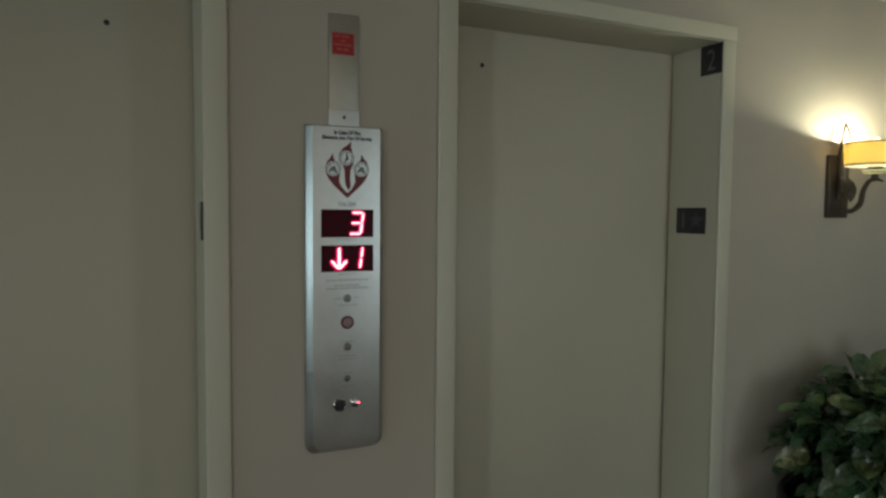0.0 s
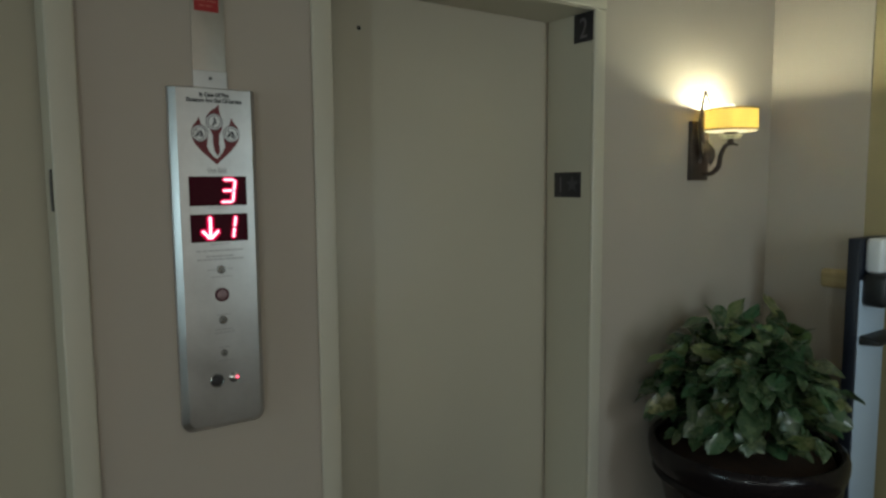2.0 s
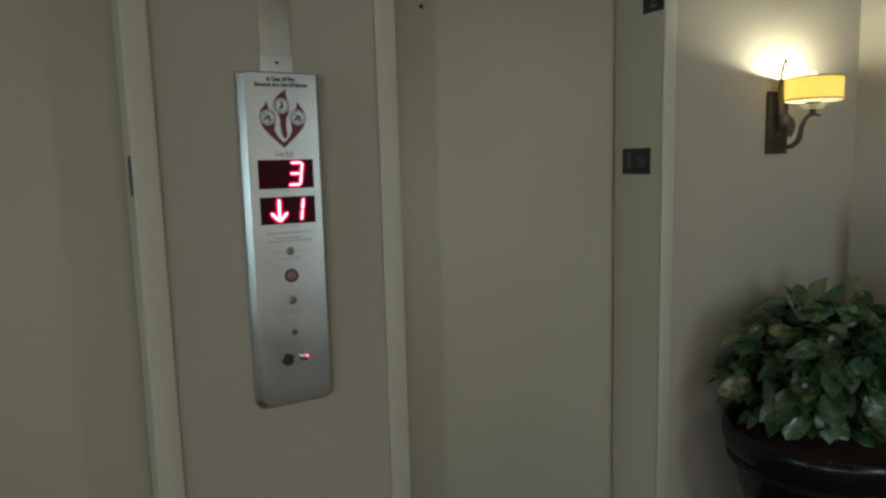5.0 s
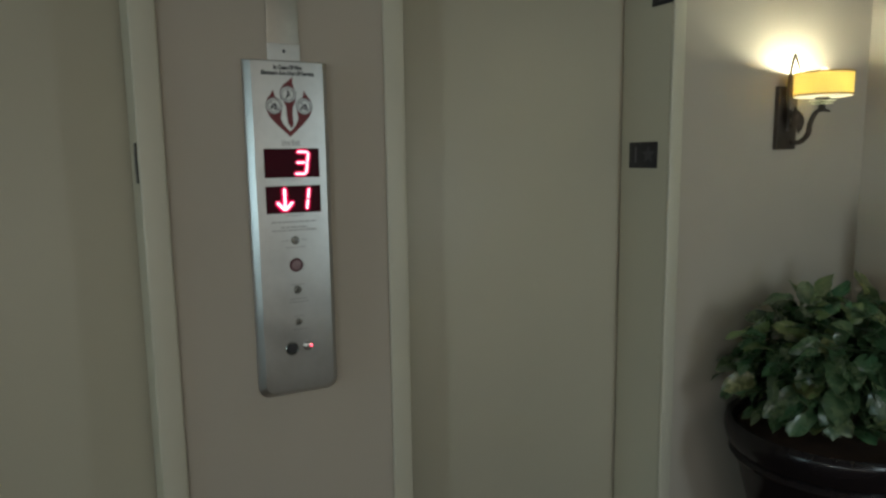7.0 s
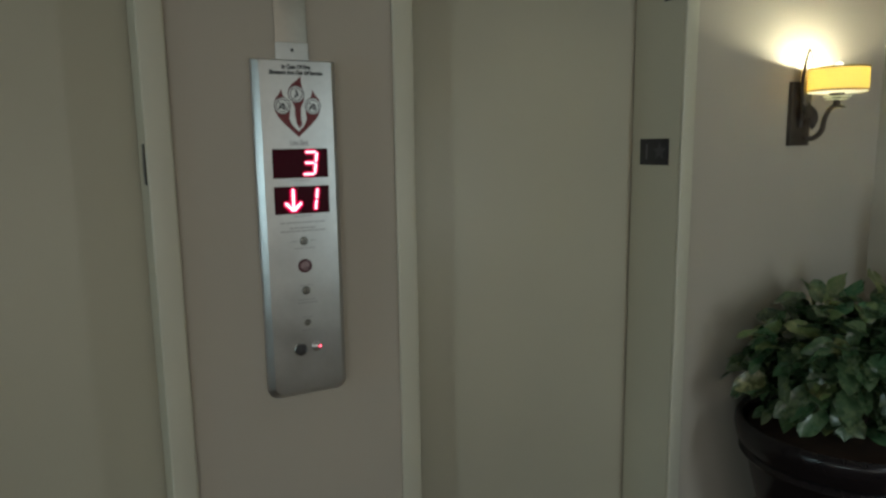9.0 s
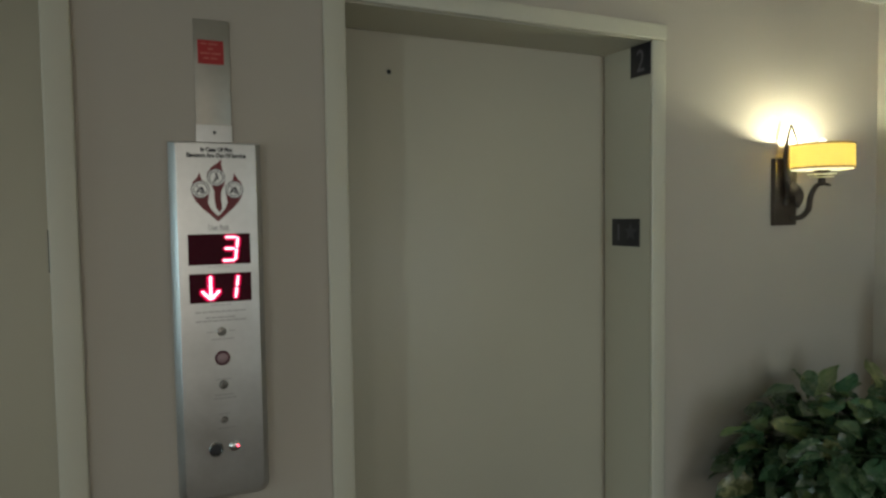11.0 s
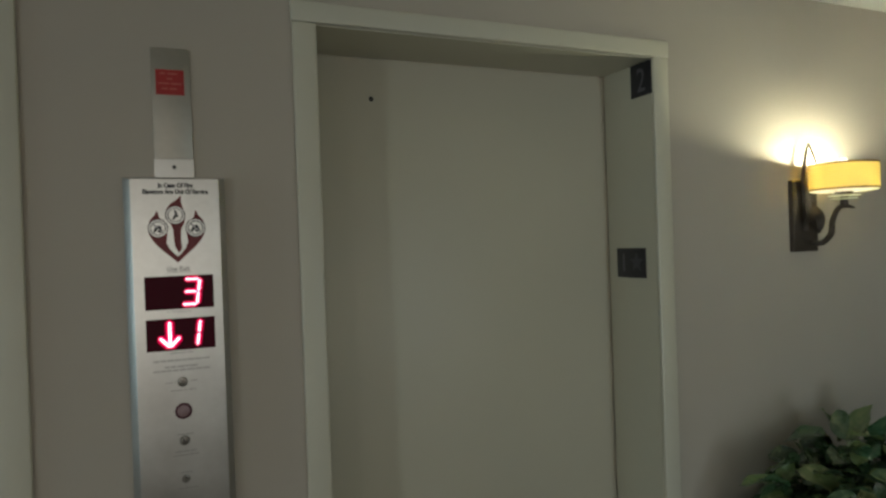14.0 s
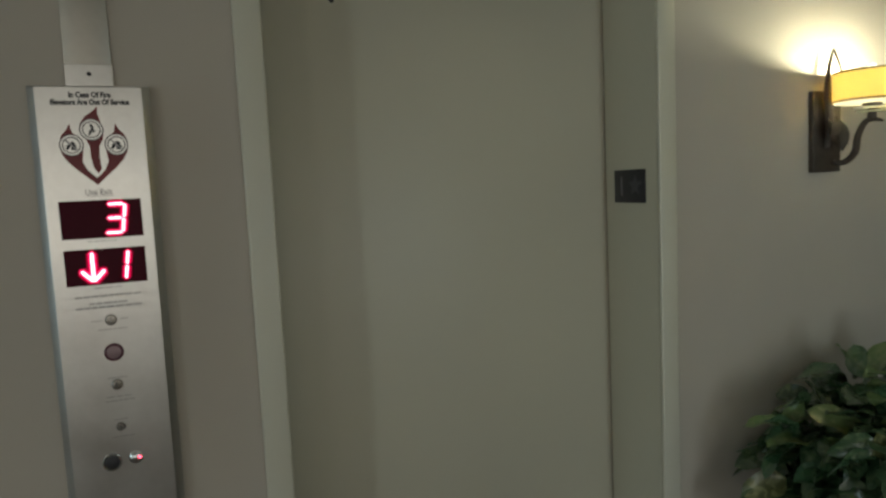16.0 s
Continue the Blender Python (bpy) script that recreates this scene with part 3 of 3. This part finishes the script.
lathe(bm, (-0.3085, PF - 0.0072, 0.988), [(0.0036, 0), (0.003, -0.002), (0.001, -0.0028)], 16, "y")
part("pilot_lamp", bm, LEDSMALL, b, "lit red pilot lamp")

# ---- steel strip with the red notice above the panel ----
strip = thing("notice_strip", (CX, 0, 1.744), "narrow steel cover strip with a red notice above the call panel", "cover strip")
bm = bm_new()
box(bm, -0.380, -0.296, -0.005, -0.0005, 1.7440, 2.043, 0.0015)
part("strip_body", bm, STEEL_DULL, strip)
bm = bm_new()
box(bm, -0.381, -0.295, -0.0066, -0.0052, 1.7440, 1.787, 0.0005, 1)
foot = part("end_tab", bm, STEEL, strip, "bright steel tab with a screw")
bm = bm_new()
lathe(bm, (CX, -0.0066, 1.768), [(0.0042, 0), (0.0042, -0.001), (0.003, -0.0018)], 16, "y")
part("screw", bm, DARKSTEEL, foot, "dark screw head")
bm = bm_new()
slab(bm, [(-0.371, 1.935), (-0.310, 1.935), (-0.310, 1.993), (-0.371, 1.993)], -0.005, 0.0008)
notice = part("notice_label", bm, REDLABEL, strip, "red printed notice")
for x0, x1, z in ((-0.363, -0.350, 1.984), (-0.345, -0.324, 1.984), (-0.347, -0.335, 1.972), (-0.365, -0.342, 1.961), (-0.339, -0.316, 1.961), (-0.358, -0.345, 1.949), (-0.341, -0.326, 1.949)):
    bm = bm_new()
    slab(bm, [(x0, z - 0.0018), (x1, z - 0.0018), (x1, z + 0.0018), (x0, z + 0.0018)], -0.0058, 0.0003)
    part("print_bar", bm, REDTEXT, notice, "faint pink print")

# ---- wall sconce ----
SX = 1.700                                 # the backplate
LX, SY = 1.750, -0.135                     # the lamp at the end of the arm
sconce = thing("wall_sconce", (SX, 0, 1.50), "lit bronze wall sconce with an amber drum shade", "wall lamp")
bm = bm_new()
box(bm, SX - 0.050, SX + 0.070, -0.020, -0.0005, 1.500, 1.750, 0.003)
part("backplate", bm, BRONZE, sconce)
bm = bm_new()
tube(bm, [(SX + 0.004, -0.022, 1.575), (SX + 0.004, -0.036, 1.62), (SX - 0.006, -0.038, 1.68), (SX - 0.012, -0.036, 1.75), (SX - 0.002, -0.033, 1.815), (SX + 0.017, -0.031, 1.870)], [0.013, 0.015, 0.014, 0.011, 0.0055, 0.0036], 10)
part("vine_stem", bm, BRONZE, sconce)
bm = bm_new()
tube(bm, [(SX + 0.015, -0.031, 1.864), (SX + 0.020, -0.031, 1.876), (SX + 0.026, -0.032, 1.867), (SX + 0.031, -0.034, 1.852)], [0.0036, 0.0035, 0.0034, 0.0033], 8)
part("tendril", bm, BRONZE, sconce)
bm = bm_new()
tube(bm, [(SX + 0.031, -0.034, 1.852), (SX + 0.036, -0.038, 1.835), (SX + 0.039, -0.044, 1.806)], [0.0033, 0.0032, 0.0030], 8)
part("tendril", bm, BRONZE, sconce)
bm = bm_new()
tube(bm, [(SX + 0.034, -0.0205, 1.530), (SX + 0.050, -0.0485, 1.529), (SX + 0.055, -0.079, 1.558), (SX + 0.0465, -0.093, 1.603), (SX + 0.046, -0.113, 1.641), (LX, SY, 1.652), (LX + 0.004, SY - 0.032, 1.644)], [0.008, 0.010, 0.011, 0.010, 0.009, 0.008, 0.003], 10)
part("arm", bm, BRONZE, sconce)


def folded_leaf(bm, base, tip, width, out):
    """A cupped metal leaf between two points."""
    base, tip, out = Vector(base), Vector(tip), Vector(out).normalized()
    d = tip - base
    side = d.cross(out).normalized()
    rows = []
    for k in range(7):
        t = k / 6
        w = width * math.sin(math.pi * min(1, 0.12 + 0.88 * t)) ** 0.7
        c = base + d * t + out * 0.012 * math.sin(math.pi * t)
        rows.append([bm.verts.new(c + side * w * s + out * (0.010 * abs(s))) for s in (-1, -0.5, 0, 0.5, 1)])
    for a, b in zip(rows, rows[1:]):
        for k in range(4):
            bm.faces.new((a[k], a[k + 1], b[k + 1], b[k]))
    bmesh.ops.solidify(bm, geom=bm.faces[:], thickness=0.002)


bm = bm_new()
folded_leaf(bm, (SX + 0.012, -0.030, 1.66), (SX + 0.024, -0.056, 1.562), 0.030, (-0.45, -1, 0.1))
part("leaf", bm, BRONZE_LEAF, sconce, "worn bronze leaf")
bm = bm_new()
folded_leaf(bm, (SX + 0.006, -0.035, 1.672), (SX - 0.020, -0.050, 1.600), 0.022, (-0.4, -1, 0.1))
part("leaf", bm, BRONZE_LEAF, sconce, "worn bronze leaf")
SR, SZ0, SZ1 = 0.104, 1.702, 1.790
bm = bm_new()
lathe(bm, (LX, SY, 0.004), [(SR - 0.001, SZ0), (SR, SZ0), (SR, SZ1), (SR - 0.001, SZ1)], 64, "z", True)
shade = part("shade", bm, SHADE, sconce, "glowing amber linen drum shade")
for z in (SZ0, SZ1 - 0.0045):
    bm = bm_new()
    lathe(bm, (LX, SY, 0.004), [(SR - 0.0016, z - 0.0002), (SR + 0.0009, z - 0.0002), (SR + 0.0009, z + 0.0048), (SR - 0.0016, z + 0.0048)], 64, "z", True)
    part("rim_tape", bm, SHADERIM, shade, "brown rim tape")
for r, z in ((0.048, 1.679), (0.040, 1.669)):
    bm = bm_new()
    lathe(bm, (LX, SY, 0.004), [(0.0145, z), (r, z + 0.002), (r, z + 0.0045), (0.0145, z + 0.003)], 40, "z", True)
    part("glass_dish", bm, DISH, sconce, "pale frosted glass drip dish")
bm = bm_new()
lathe(bm, (LX, SY, 0.004), [(0.010, 1.650), (0.013, 1.656), (0.011, 1.670), (0.020, 1.686), (0.0265, 1.690), (0.0265, 1.706), (0.012, 1.709), (0.012, 1.738), (0.006, 1.746)], 28)
part("socket", bm, BRONZE, sconce)
bm = bm_new()
lathe(bm, (LX, SY, 0.004), [(0.003, 1.7465), (0.012, 1.749), (0.019, 1.756), (0.0205, 1.764), (0.017, 1.773), (0.010, 1.779), (0.003, 1.7808)], 24)
part("bulb", bm, BULB, sconce, "lit warm bulb")
# added cap, lit from below, that stands for the bulb's glare
bm = bm_new()
lathe(bm, (LX, SY, 0.004), [(0.0150, 1.7822), (0.0185, 1.789), (0.0165, 1.799), (0.0090, 1.809), (0.001, 1.813), (0.001, 1.8122), (0.0084, 1.8082), (0.0157, 1.7986), (0.0177, 1.789), (0.0142, 1.7822)], 20, "z", True)
part("glare_cap", bm, FROST, sconce, "frosted white cap added for the glare over the bulb")
bm = bm_new()
lathe(bm, (LX, SY, 0.004), [(0.0275, 1.6955), (0.087, 1.6960), (0.1005, 1.6985), (0.1018, 1.7035), (0.1005, 1.7035), (0.087, 1.6972), (0.0275, 1.6967)], 48, "z", True)
part("diffuser", bm, FROST, shade, "frosted white diffuser under the bulb")
for a in (0, 120, 240):
    bm = bm_new()
    c, s = math.cos(radians(a + 30)), math.sin(radians(a + 30))
    tube(bm, [(LX + 0.025 * c, SY + 0.025 * s, 1.7095), (LX + 0.06 * c, SY + 0.06 * s, 1.7095), (LX + 0.1028 * c, SY + 0.1028 * s, 1.7095)], [0.0015] * 3, 6)
    part("spider_rod", bm, BRONZE, shade)

# ---- potted plant ----
POTX, POTY = 1.530, -0.378
rim_z = 0.505
plant = thing("potted_plant", (POTX, POTY, 0), "bushy green leafy plant in a dark glazed pot", "plant")
bm = bm_new()
lathe(bm, (POTX, POTY, 0), [(0.205, 0.0), (0.215, 0.014), (0.255, 0.13), (0.290, 0.26), (0.306, 0.335), (0.310, 0.352), (0.330, 0.360), (0.338, 0.371), (0.332, 0.383), (0.326, 0.388), (0.334, 0.396), (0.348, 0.418), (0.356, 0.452), (0.356, 0.480), (0.350, 0.498), (0.340, rim_z), (0.326, 0.500), (0.320, 0.484), (0.312, 0.43), (0.10, 0.41)], 72)
part("pot", bm, POT, plant, "dark brown glossy glazed pot", 50)
bm = bm_new()
lathe(bm, (POTX, POTY, 0), [(0.312, 0.452), (0.311, 0.462), (0.20, 0.472), (0.05, 0.478)], 40)
part("soil", bm, SOIL, plant, "dark soil")

rng = random.Random(11)


def leaf_mesh(name, length, width, fold, curl, mat, wave):
    """A broad oval leaf with a short tip, a pressed midrib, wavy margins and a drooping end."""
    bm = bm_new()
    rows = []
    for k in range(9):
        t = k / 8
        w = width * 0.5 * max(0.04, (4 * t ** 0.9 * (1 - t ** 0.9)) ** 0.62)
        w *= 1 + 0.08 * math.sin(9 * t + wave)
        droop = -curl * length * t * t
        row = []
        for s in (-1, -0.55, 0, 0.55, 1):
            ripple = 0.08 * width * s * s * math.sin(10 * t + wave + 1.7 * s)
            row.append(bm.verts.new((s * w + 0.07 * width * math.sin(3 * t + wave), length * t, droop + fold * abs(s) * w + ripple - 0.10 * fold * w * (1 - abs(s)))))
        rows.append(row)
    for a, b in zip(rows, rows[1:]):
        for k in range(4):
            bm.faces.new((a[k], a[k + 1], b[k + 1], b[k]))
    return mesh_of(bm, name, mat, 180)


LEAVES = [leaf_mesh("leaf", l, w, f, c, m, v) for l, w, f, c, m, v in (
    (0.122, 0.077, 0.30, 0.22, LEAF, 0.3), (0.135, 0.086, 0.20, 0.34, LEAF, 1.9), (0.100, 0.067, 0.45, 0.20, LEAF, 3.1), (0.124, 0.072, 0.28, 0.45, LEAF, 4.4),
    (0.120, 0.074, 0.34, 0.28, LEAFLIGHT, 5.2), (0.132, 0.083, 0.25, 0.20, LEAFLIGHT, 2.6))]
pot_inverse = Matrix.Translation(plant.matrix_basis.translation).inverted()
crown = Vector((POTX + 0.005, POTY + 0.015, 0.680))
radius = Vector((0.345, 0.330, 0.335))


def add_leaf(foot, outward, mesh, spin):
    ob = new("leaf", mesh)
    y = outward.normalized()
    zz = (Vector((0, 0, 1)) + 0.35 * Vector((rng.uniform(-1, 1), rng.uniform(-1, 1), 0))).normalized()
    x = y.cross(zz).normalized()
    z = x.cross(y)
    rot = Matrix((x, y, z)).transposed().to_4x4()
    ob.parent, ob.matrix_parent_inverse = plant, pot_inverse
    s = rng.uniform(0.68, 1.08)
    ob.matrix_basis = Matrix.Translation(foot) @ rot @ pose(0, 0, 0, 0, spin, 0) @ Matrix.Diagonal((s, s, s, 1))


def leaf_spot(inner):
    """A place in the crown and the way its leaf points."""
    while True:
        u, v = rng.uniform(-0.55, 1.0), rng.uniform(0, 2 * math.pi)
        h = math.sqrt(max(0, 1 - u * u))
        n = Vector((h * math.cos(v), h * math.sin(v), u))
        depth = rng.uniform(0.35, 0.72) if inner else rng.uniform(0.66, 0.93)
        lump = 1 + 0.10 * math.sin(3 * v + 1.3) * h + 0.08 * math.sin(5 * v + 4 * u)
        p = crown + Vector((n.x * radius.x, n.y * radius.y, n.z * radius.z)) * depth * lump
        if p.y > -0.07 or p.x > 1.885 or p.z < rim_z + 0.09:
            continue
        out = Vector((n.x, n.y, 0.5 * n.z - 0.35)) * 0.8 + 0.75 * Vector((rng.uniform(-1, 1), rng.uniform(-1, 1), rng.uniform(-0.8, 0.8)))
        if p.y + 0.14 * out.normalized().y > -0.02:
            out.y = -abs(out.y)
        if p.x + 0.14 * out.normalized().x > 1.99:
            out.x = -abs(out.x)
        if p.z + 0.13 * out.normalized().z < rim_z + 0.03:
            out.z = abs(out.z) * 0.3
        return p, out


def any_leaf(pale):
    return LEAVES[rng.choice((4, 5))] if rng.random() < pale else LEAVES[rng.randrange(4)]


for k in range(245):
    p, out = leaf_spot(k % 4 == 0)
    add_leaf(p, out, any_leaf(0.19), rng.uniform(-60, 60))
for k in range(26):                        # low leaves over the soil
    a = 2 * math.pi * (k + rng.random()) / 26
    rr = rng.uniform(0.13, 0.21)
    p = Vector((POTX + rr * math.cos(a), POTY + rr * math.sin(a), rim_z + rng.uniform(0.03, 0.09)))
    out = Vector((math.cos(a), math.sin(a), rng.uniform(-0.25, 0.25))) + 0.7 * Vector((rng.uniform(-1, 1), rng.uniform(-1, 1), 0))
    if p.y + 0.14 * out.normalized().y > -0.02:
        out.y = -abs(out.y)
    add_leaf(p, out, any_leaf(0.25), rng.uniform(-30, 30))
for dx, dy, z, lean in ((-0.03, 0.06, 0.935, 0.10), (0.02, 0.02, 0.945, -0.15), (-0.09, 0.05, 0.885, -0.4), (0.12, -0.08, 0.87, 0.5), (0.05, 0.06, 0.91, 0.5), (-0.09, 0.0, 0.91, -0.2), (0.16, -0.05, 0.86, 0.7), (-0.04, -0.08, 0.91, 0.1)):
    add_leaf(Vector((POTX + dx, POTY + dy, z - 0.015)), Vector((lean, -0.15, 0.8)), any_leaf(0.5), rng.uniform(-40, 40))   # shoots that stand up from the top
bm = bm_new()
for k in range(270):
    p, out = leaf_spot(True)
    y = out.normalized()
    x = y.cross(Vector((0.2, 0.1, 1))).normalized()
    place = Matrix.Translation(p) @ Matrix((x, y, x.cross(y))).transposed().to_4x4()
    before = len(bm.verts)
    bm.from_mesh(LEAVES[k % 4])
    bm.verts.ensure_lookup_table()
    bmesh.ops.transform(bm, matrix=place, verts=bm.verts[before:])
inner = part("inner_foliage", bm, LEAF, plant, "", 180)
tagged(inner, kind="stuff")
for k in range(26):
    a = 2 * math.pi * k / 26 + rng.uniform(-0.2, 0.2)
    r = rng.uniform(0.10, 0.26)
    end = (POTX + r * 1.1 * math.cos(a), POTY + min(r * math.sin(a), 0.24), rng.uniform(0.70, 1.0) - 0.4 * r)
    bm = bm_new()
    tube(bm, [(POTX + 0.08 * math.cos(a), POTY + 0.08 * math.sin(a), 0.46), (POTX + r * 0.55 * math.cos(a), POTY + r * 0.55 * math.sin(a), 0.62), end], [0.006, 0.005, 0.002], 6)
    part("stem", bm, STEM, plant)

# ---- hand sanitizer stand ----
HX, HY = 2.005, -0.50
stand = thing("sanitizer_stand", (HX + 0.125, HY - 0.024, 0), "dark hand sanitizer stand with white panel and bottle", "sanitizer stand")
bm = bm_new()
box(bm, HX - 0.01, HX + 0.26, HY - 0.17, HY + 0.12, 0.0, 0.022, 0.006)
part("base", bm, BLACK, stand)
bm = bm_new()
box(bm, HX, HX + 0.25, HY - 0.046, HY, 0.022, 1.266, 0.004)
part("post", bm, NAVY, stand)
bm = bm_new()
box(bm, HX + 0.012, HX + 0.238, HY - 0.052, HY - 0.046, 0.06, 1.10, 0.002)
part("front_panel", bm, WHITEPL, stand, "white front panel")
bm = bm_new()
box(bm, HX + 0.020, HX + 0.230, HY - 0.140, HY - 0.047, 0.995, 1.128, 0.022, 4)
disp = part("dispenser", bm, BLACK, stand, "black automatic dispenser housing")
bm = bm_new()
box(bm, HX + 0.10, HX + 0.15, HY - 0.1425, HY - 0.1395, 1.035, 1.045, 0.001)
part("badge", bm, FAINTINK, disp, "small pale badge")
bm = bm_new()
box(bm, HX + 0.035, HX + 0.215, HY - 0.115, HY - 0.048, 1.1285, 1.268, 0.018, 4)
bottle = part("bottle", bm, BOTTLE, stand, "white refill bottle")
for x0, x1, z, tilt in ((HX + 0.105, HX + 0.20, 1.212, 0.010), (HX + 0.115, HX + 0.165, 1.192, 0.006), (HX + 0.13, HX + 0.175, 1.172, 0.008)):
    bm = bm_new()
    slab(bm, [(x0, z - 0.006), (x1, z - 0.006 + tilt), (x1, z + 0.005 + tilt), (x0, z + 0.005)], HY - 0.1152, 0.0005)
    part("print_bar", bm, PURPLE, bottle, "purple print")
bm = bm_new()
box(bm, HX + 0.014, HX + 0.236, HY - 0.124, HY - 0.0525, 0.838, 0.878, 0.007, 3)
for v in bm.verts:                         # thinner and lower towards the front
    t = (HY - 0.0525 - v.co.y) / 0.0715
    v.co.z = 0.862 - 0.010 * t + (v.co.z - 0.862) * (1 - 0.6 * t)
    v.co.x += (HX + 0.125 - v.co.x) * 0.18 * t * t
part("drip_tray", bm, BLACK, stand, "black drip tray")

# ---- wooden handrail on the side wall ----
rail = thing("handrail", (EAST, -0.9, 1.0), "honey oak handrail mounted on the side wall", "handrail")
bm = bm_new()
box(bm, EAST - 0.062, EAST - 0.022, -1.8, -0.290, 1.022, 1.108, 0.0195, 5)
part("rail", bm, HONEY, rail)
for y in (-0.36, -1.05, -1.7):
    bm = bm_new()
    box(bm, EAST - 0.022, EAST + 0.0055, y - 0.025, y + 0.025, 1.035, 1.095, 0.004)
    part("bracket", bm, HONEY, rail)

# ---- elevator car behind the closed door ----
CY0, CY1, CXA, CXB, CZ = 0.33, 1.78, -0.33, 1.40, 2.30
car = thing("elevator_car", (0.53, 1.05, 0.0), "elevator car with cherry wood panels and bright ceiling", "elevator car")
bm = bm_new()
box(bm, CXA, CXB, CY0, CY1, 0.001, 0.02)
part("car_floor", bm, VINYL, car, "grey wood-look vinyl floor", 0)
bm = bm_new()
box(bm, CXA - 0.03, CXB + 0.03, CY1, CY1 + 0.03, 0.001, CZ)
part("back_shell", bm, STEEL_DULL, car, "", 0)
for a in (CXA - 0.03, CXB):
    bm = bm_new()
    box(bm, a, a + 0.03, CY0, CY1, 0.001, CZ)
    part("side_shell", bm, STEEL_DULL, car, "", 0)
bm = bm_new()
box(bm, CXA - 0.03, CXB + 0.03, CY0, CY1 + 0.03, CZ, CZ + 0.03)
roof = part("car_ceiling", bm, WHITEPL, car, "", 0)
for x0, x1 in ((CXA + 0.015, 0.060), (0.085, 0.624), (0.650, 1.190), (1.215, CXB - 0.015)):
    bm = bm_new()
    box(bm, x0, x1, CY1 - 0.018, CY1 - 0.001, 0.13, 2.20, 0.003)
    part("wall_panel", bm, CHERRY, car, "cherry wood wall panel")
for sx in (CXA + 0.001, CXB - 0.017):
    for y0 in (CY0 + 0.12, CY0 + 0.79):
        bm = bm_new()
        box(bm, sx, sx + 0.016, y0, y0 + 0.62, 0.13, 2.20, 0.003)
        part("wall_panel", bm, CHERRY, car, "cherry wood wall panel")
for x in (0.0725, 0.637, 1.2025):
    bm = bm_new()
    box(bm, x - 0.011, x + 0.011, CY1 - 0.010, CY1 - 0.001, 0.13, 2.20, 0.001, 1)
    part("metal_joint", bm, STEEL, car, "polished metal joint strip")
bm = bm_new()
tube(bm, [(CXA + 0.06, CY1 - 0.065, 0.80), (0.53, CY1 - 0.065, 0.80), (CXB - 0.06, CY1 - 0.065, 0.80)], [0.017] * 3, 16)
hr = part("car_handrail", bm, CHROME, car, "chrome handrail")
for x in (CXA + 0.2, 0.637, CXB - 0.2):
    bm = bm_new()
    lathe(bm, (x, CY1, 0.80), [(0.010, -0.017), (0.010, -0.055)], 12, "y")
    part("rail_post", bm, CHROME, hr)
for x0, x1 in ((CXA + 0.04, 0.52), (0.54, CXB - 0.04)):
    for y0, y1 in ((CY0 + 0.04, 1.04), (1.06, CY1 - 0.04)):
        bm = bm_new()
        box(bm, x0, x1, y0, y1, CZ - 0.03, CZ - 0.001, 0.003)
        part("light_panel", bm, CABLIGHT, car, "glowing white ceiling light panel")

# ---- windows behind the camera ----
def side_window(name, x, win, label):
    w = thing(name, (x, (win[0] + win[1]) / 2, win[2]), label, "window", "", "structure")
    bm = bm_new()
    for y0, y1, z0, z1 in ((win[0], win[0] + 0.035, win[2], win[3]), (win[1] - 0.035, win[1], win[2], win[3]), (win[0] + 0.035, win[1] - 0.035, win[2], win[2] + 0.035), (win[0] + 0.035, win[1] - 0.035, win[3] - 0.035, win[3])):
        box(bm, x - 0.019, x + 0.019, y0 + 0.0005, y1 - 0.0005, z0 + 0.0005, z1 - 0.0005)
    part("window_frame", bm, TRIM, w)


# frame of the added fill window, never in view
w = thing("window_5", ((FILLWIN[0] + FILLWIN[1]) / 2, BACK, FILLWIN[2]), "added unseen window for fill light on the sconce wall", "window", "", "structure")
bm = bm_new()
for x0, x1, z0, z1 in ((FILLWIN[0], FILLWIN[0] + 0.035, FILLWIN[2], FILLWIN[3]), (FILLWIN[1] - 0.035, FILLWIN[1], FILLWIN[2], FILLWIN[3]), (FILLWIN[0] + 0.035, FILLWIN[1] - 0.035, FILLWIN[2], FILLWIN[2] + 0.035), (FILLWIN[0] + 0.035, FILLWIN[1] - 0.035, FILLWIN[3] - 0.035, FILLWIN[3])):
    box(bm, x0 + 0.0005, x1 - 0.0005, BACK - 0.05, BACK - 0.012, z0 + 0.0005, z1 - 0.0005)
part("window_frame", bm, TRIM, w)
side_window("window_4", WEST - 0.031, WWIN, "white framed window in the end wall with daylight behind")
for k, (wx, ww, *_) in enumerate(WINDOWS):
    w = thing("window_%d" % (k + 1), (wx, SOUTH, 0.6), "tall white framed window with daylight behind", "window", "", "structure")
    bm = bm_new()
    for x0, x1, z0, z1 in ((wx - ww / 2, wx - ww / 2 + 0.035, 0.6, 2.1), (wx + ww / 2 - 0.035, wx + ww / 2, 0.6, 2.1), (wx - ww / 2 + 0.035, wx + ww / 2 - 0.035, 0.6, 0.635), (wx - ww / 2 + 0.035, wx + ww / 2 - 0.035, 2.065, 2.1)):
        box(bm, x0 + 0.0005, x1 - 0.0005, SOUTH - 0.04, SOUTH - 0.004, z0 + 0.0005, z1 - 0.0005)
    part("window_frame", bm, TRIM, w)
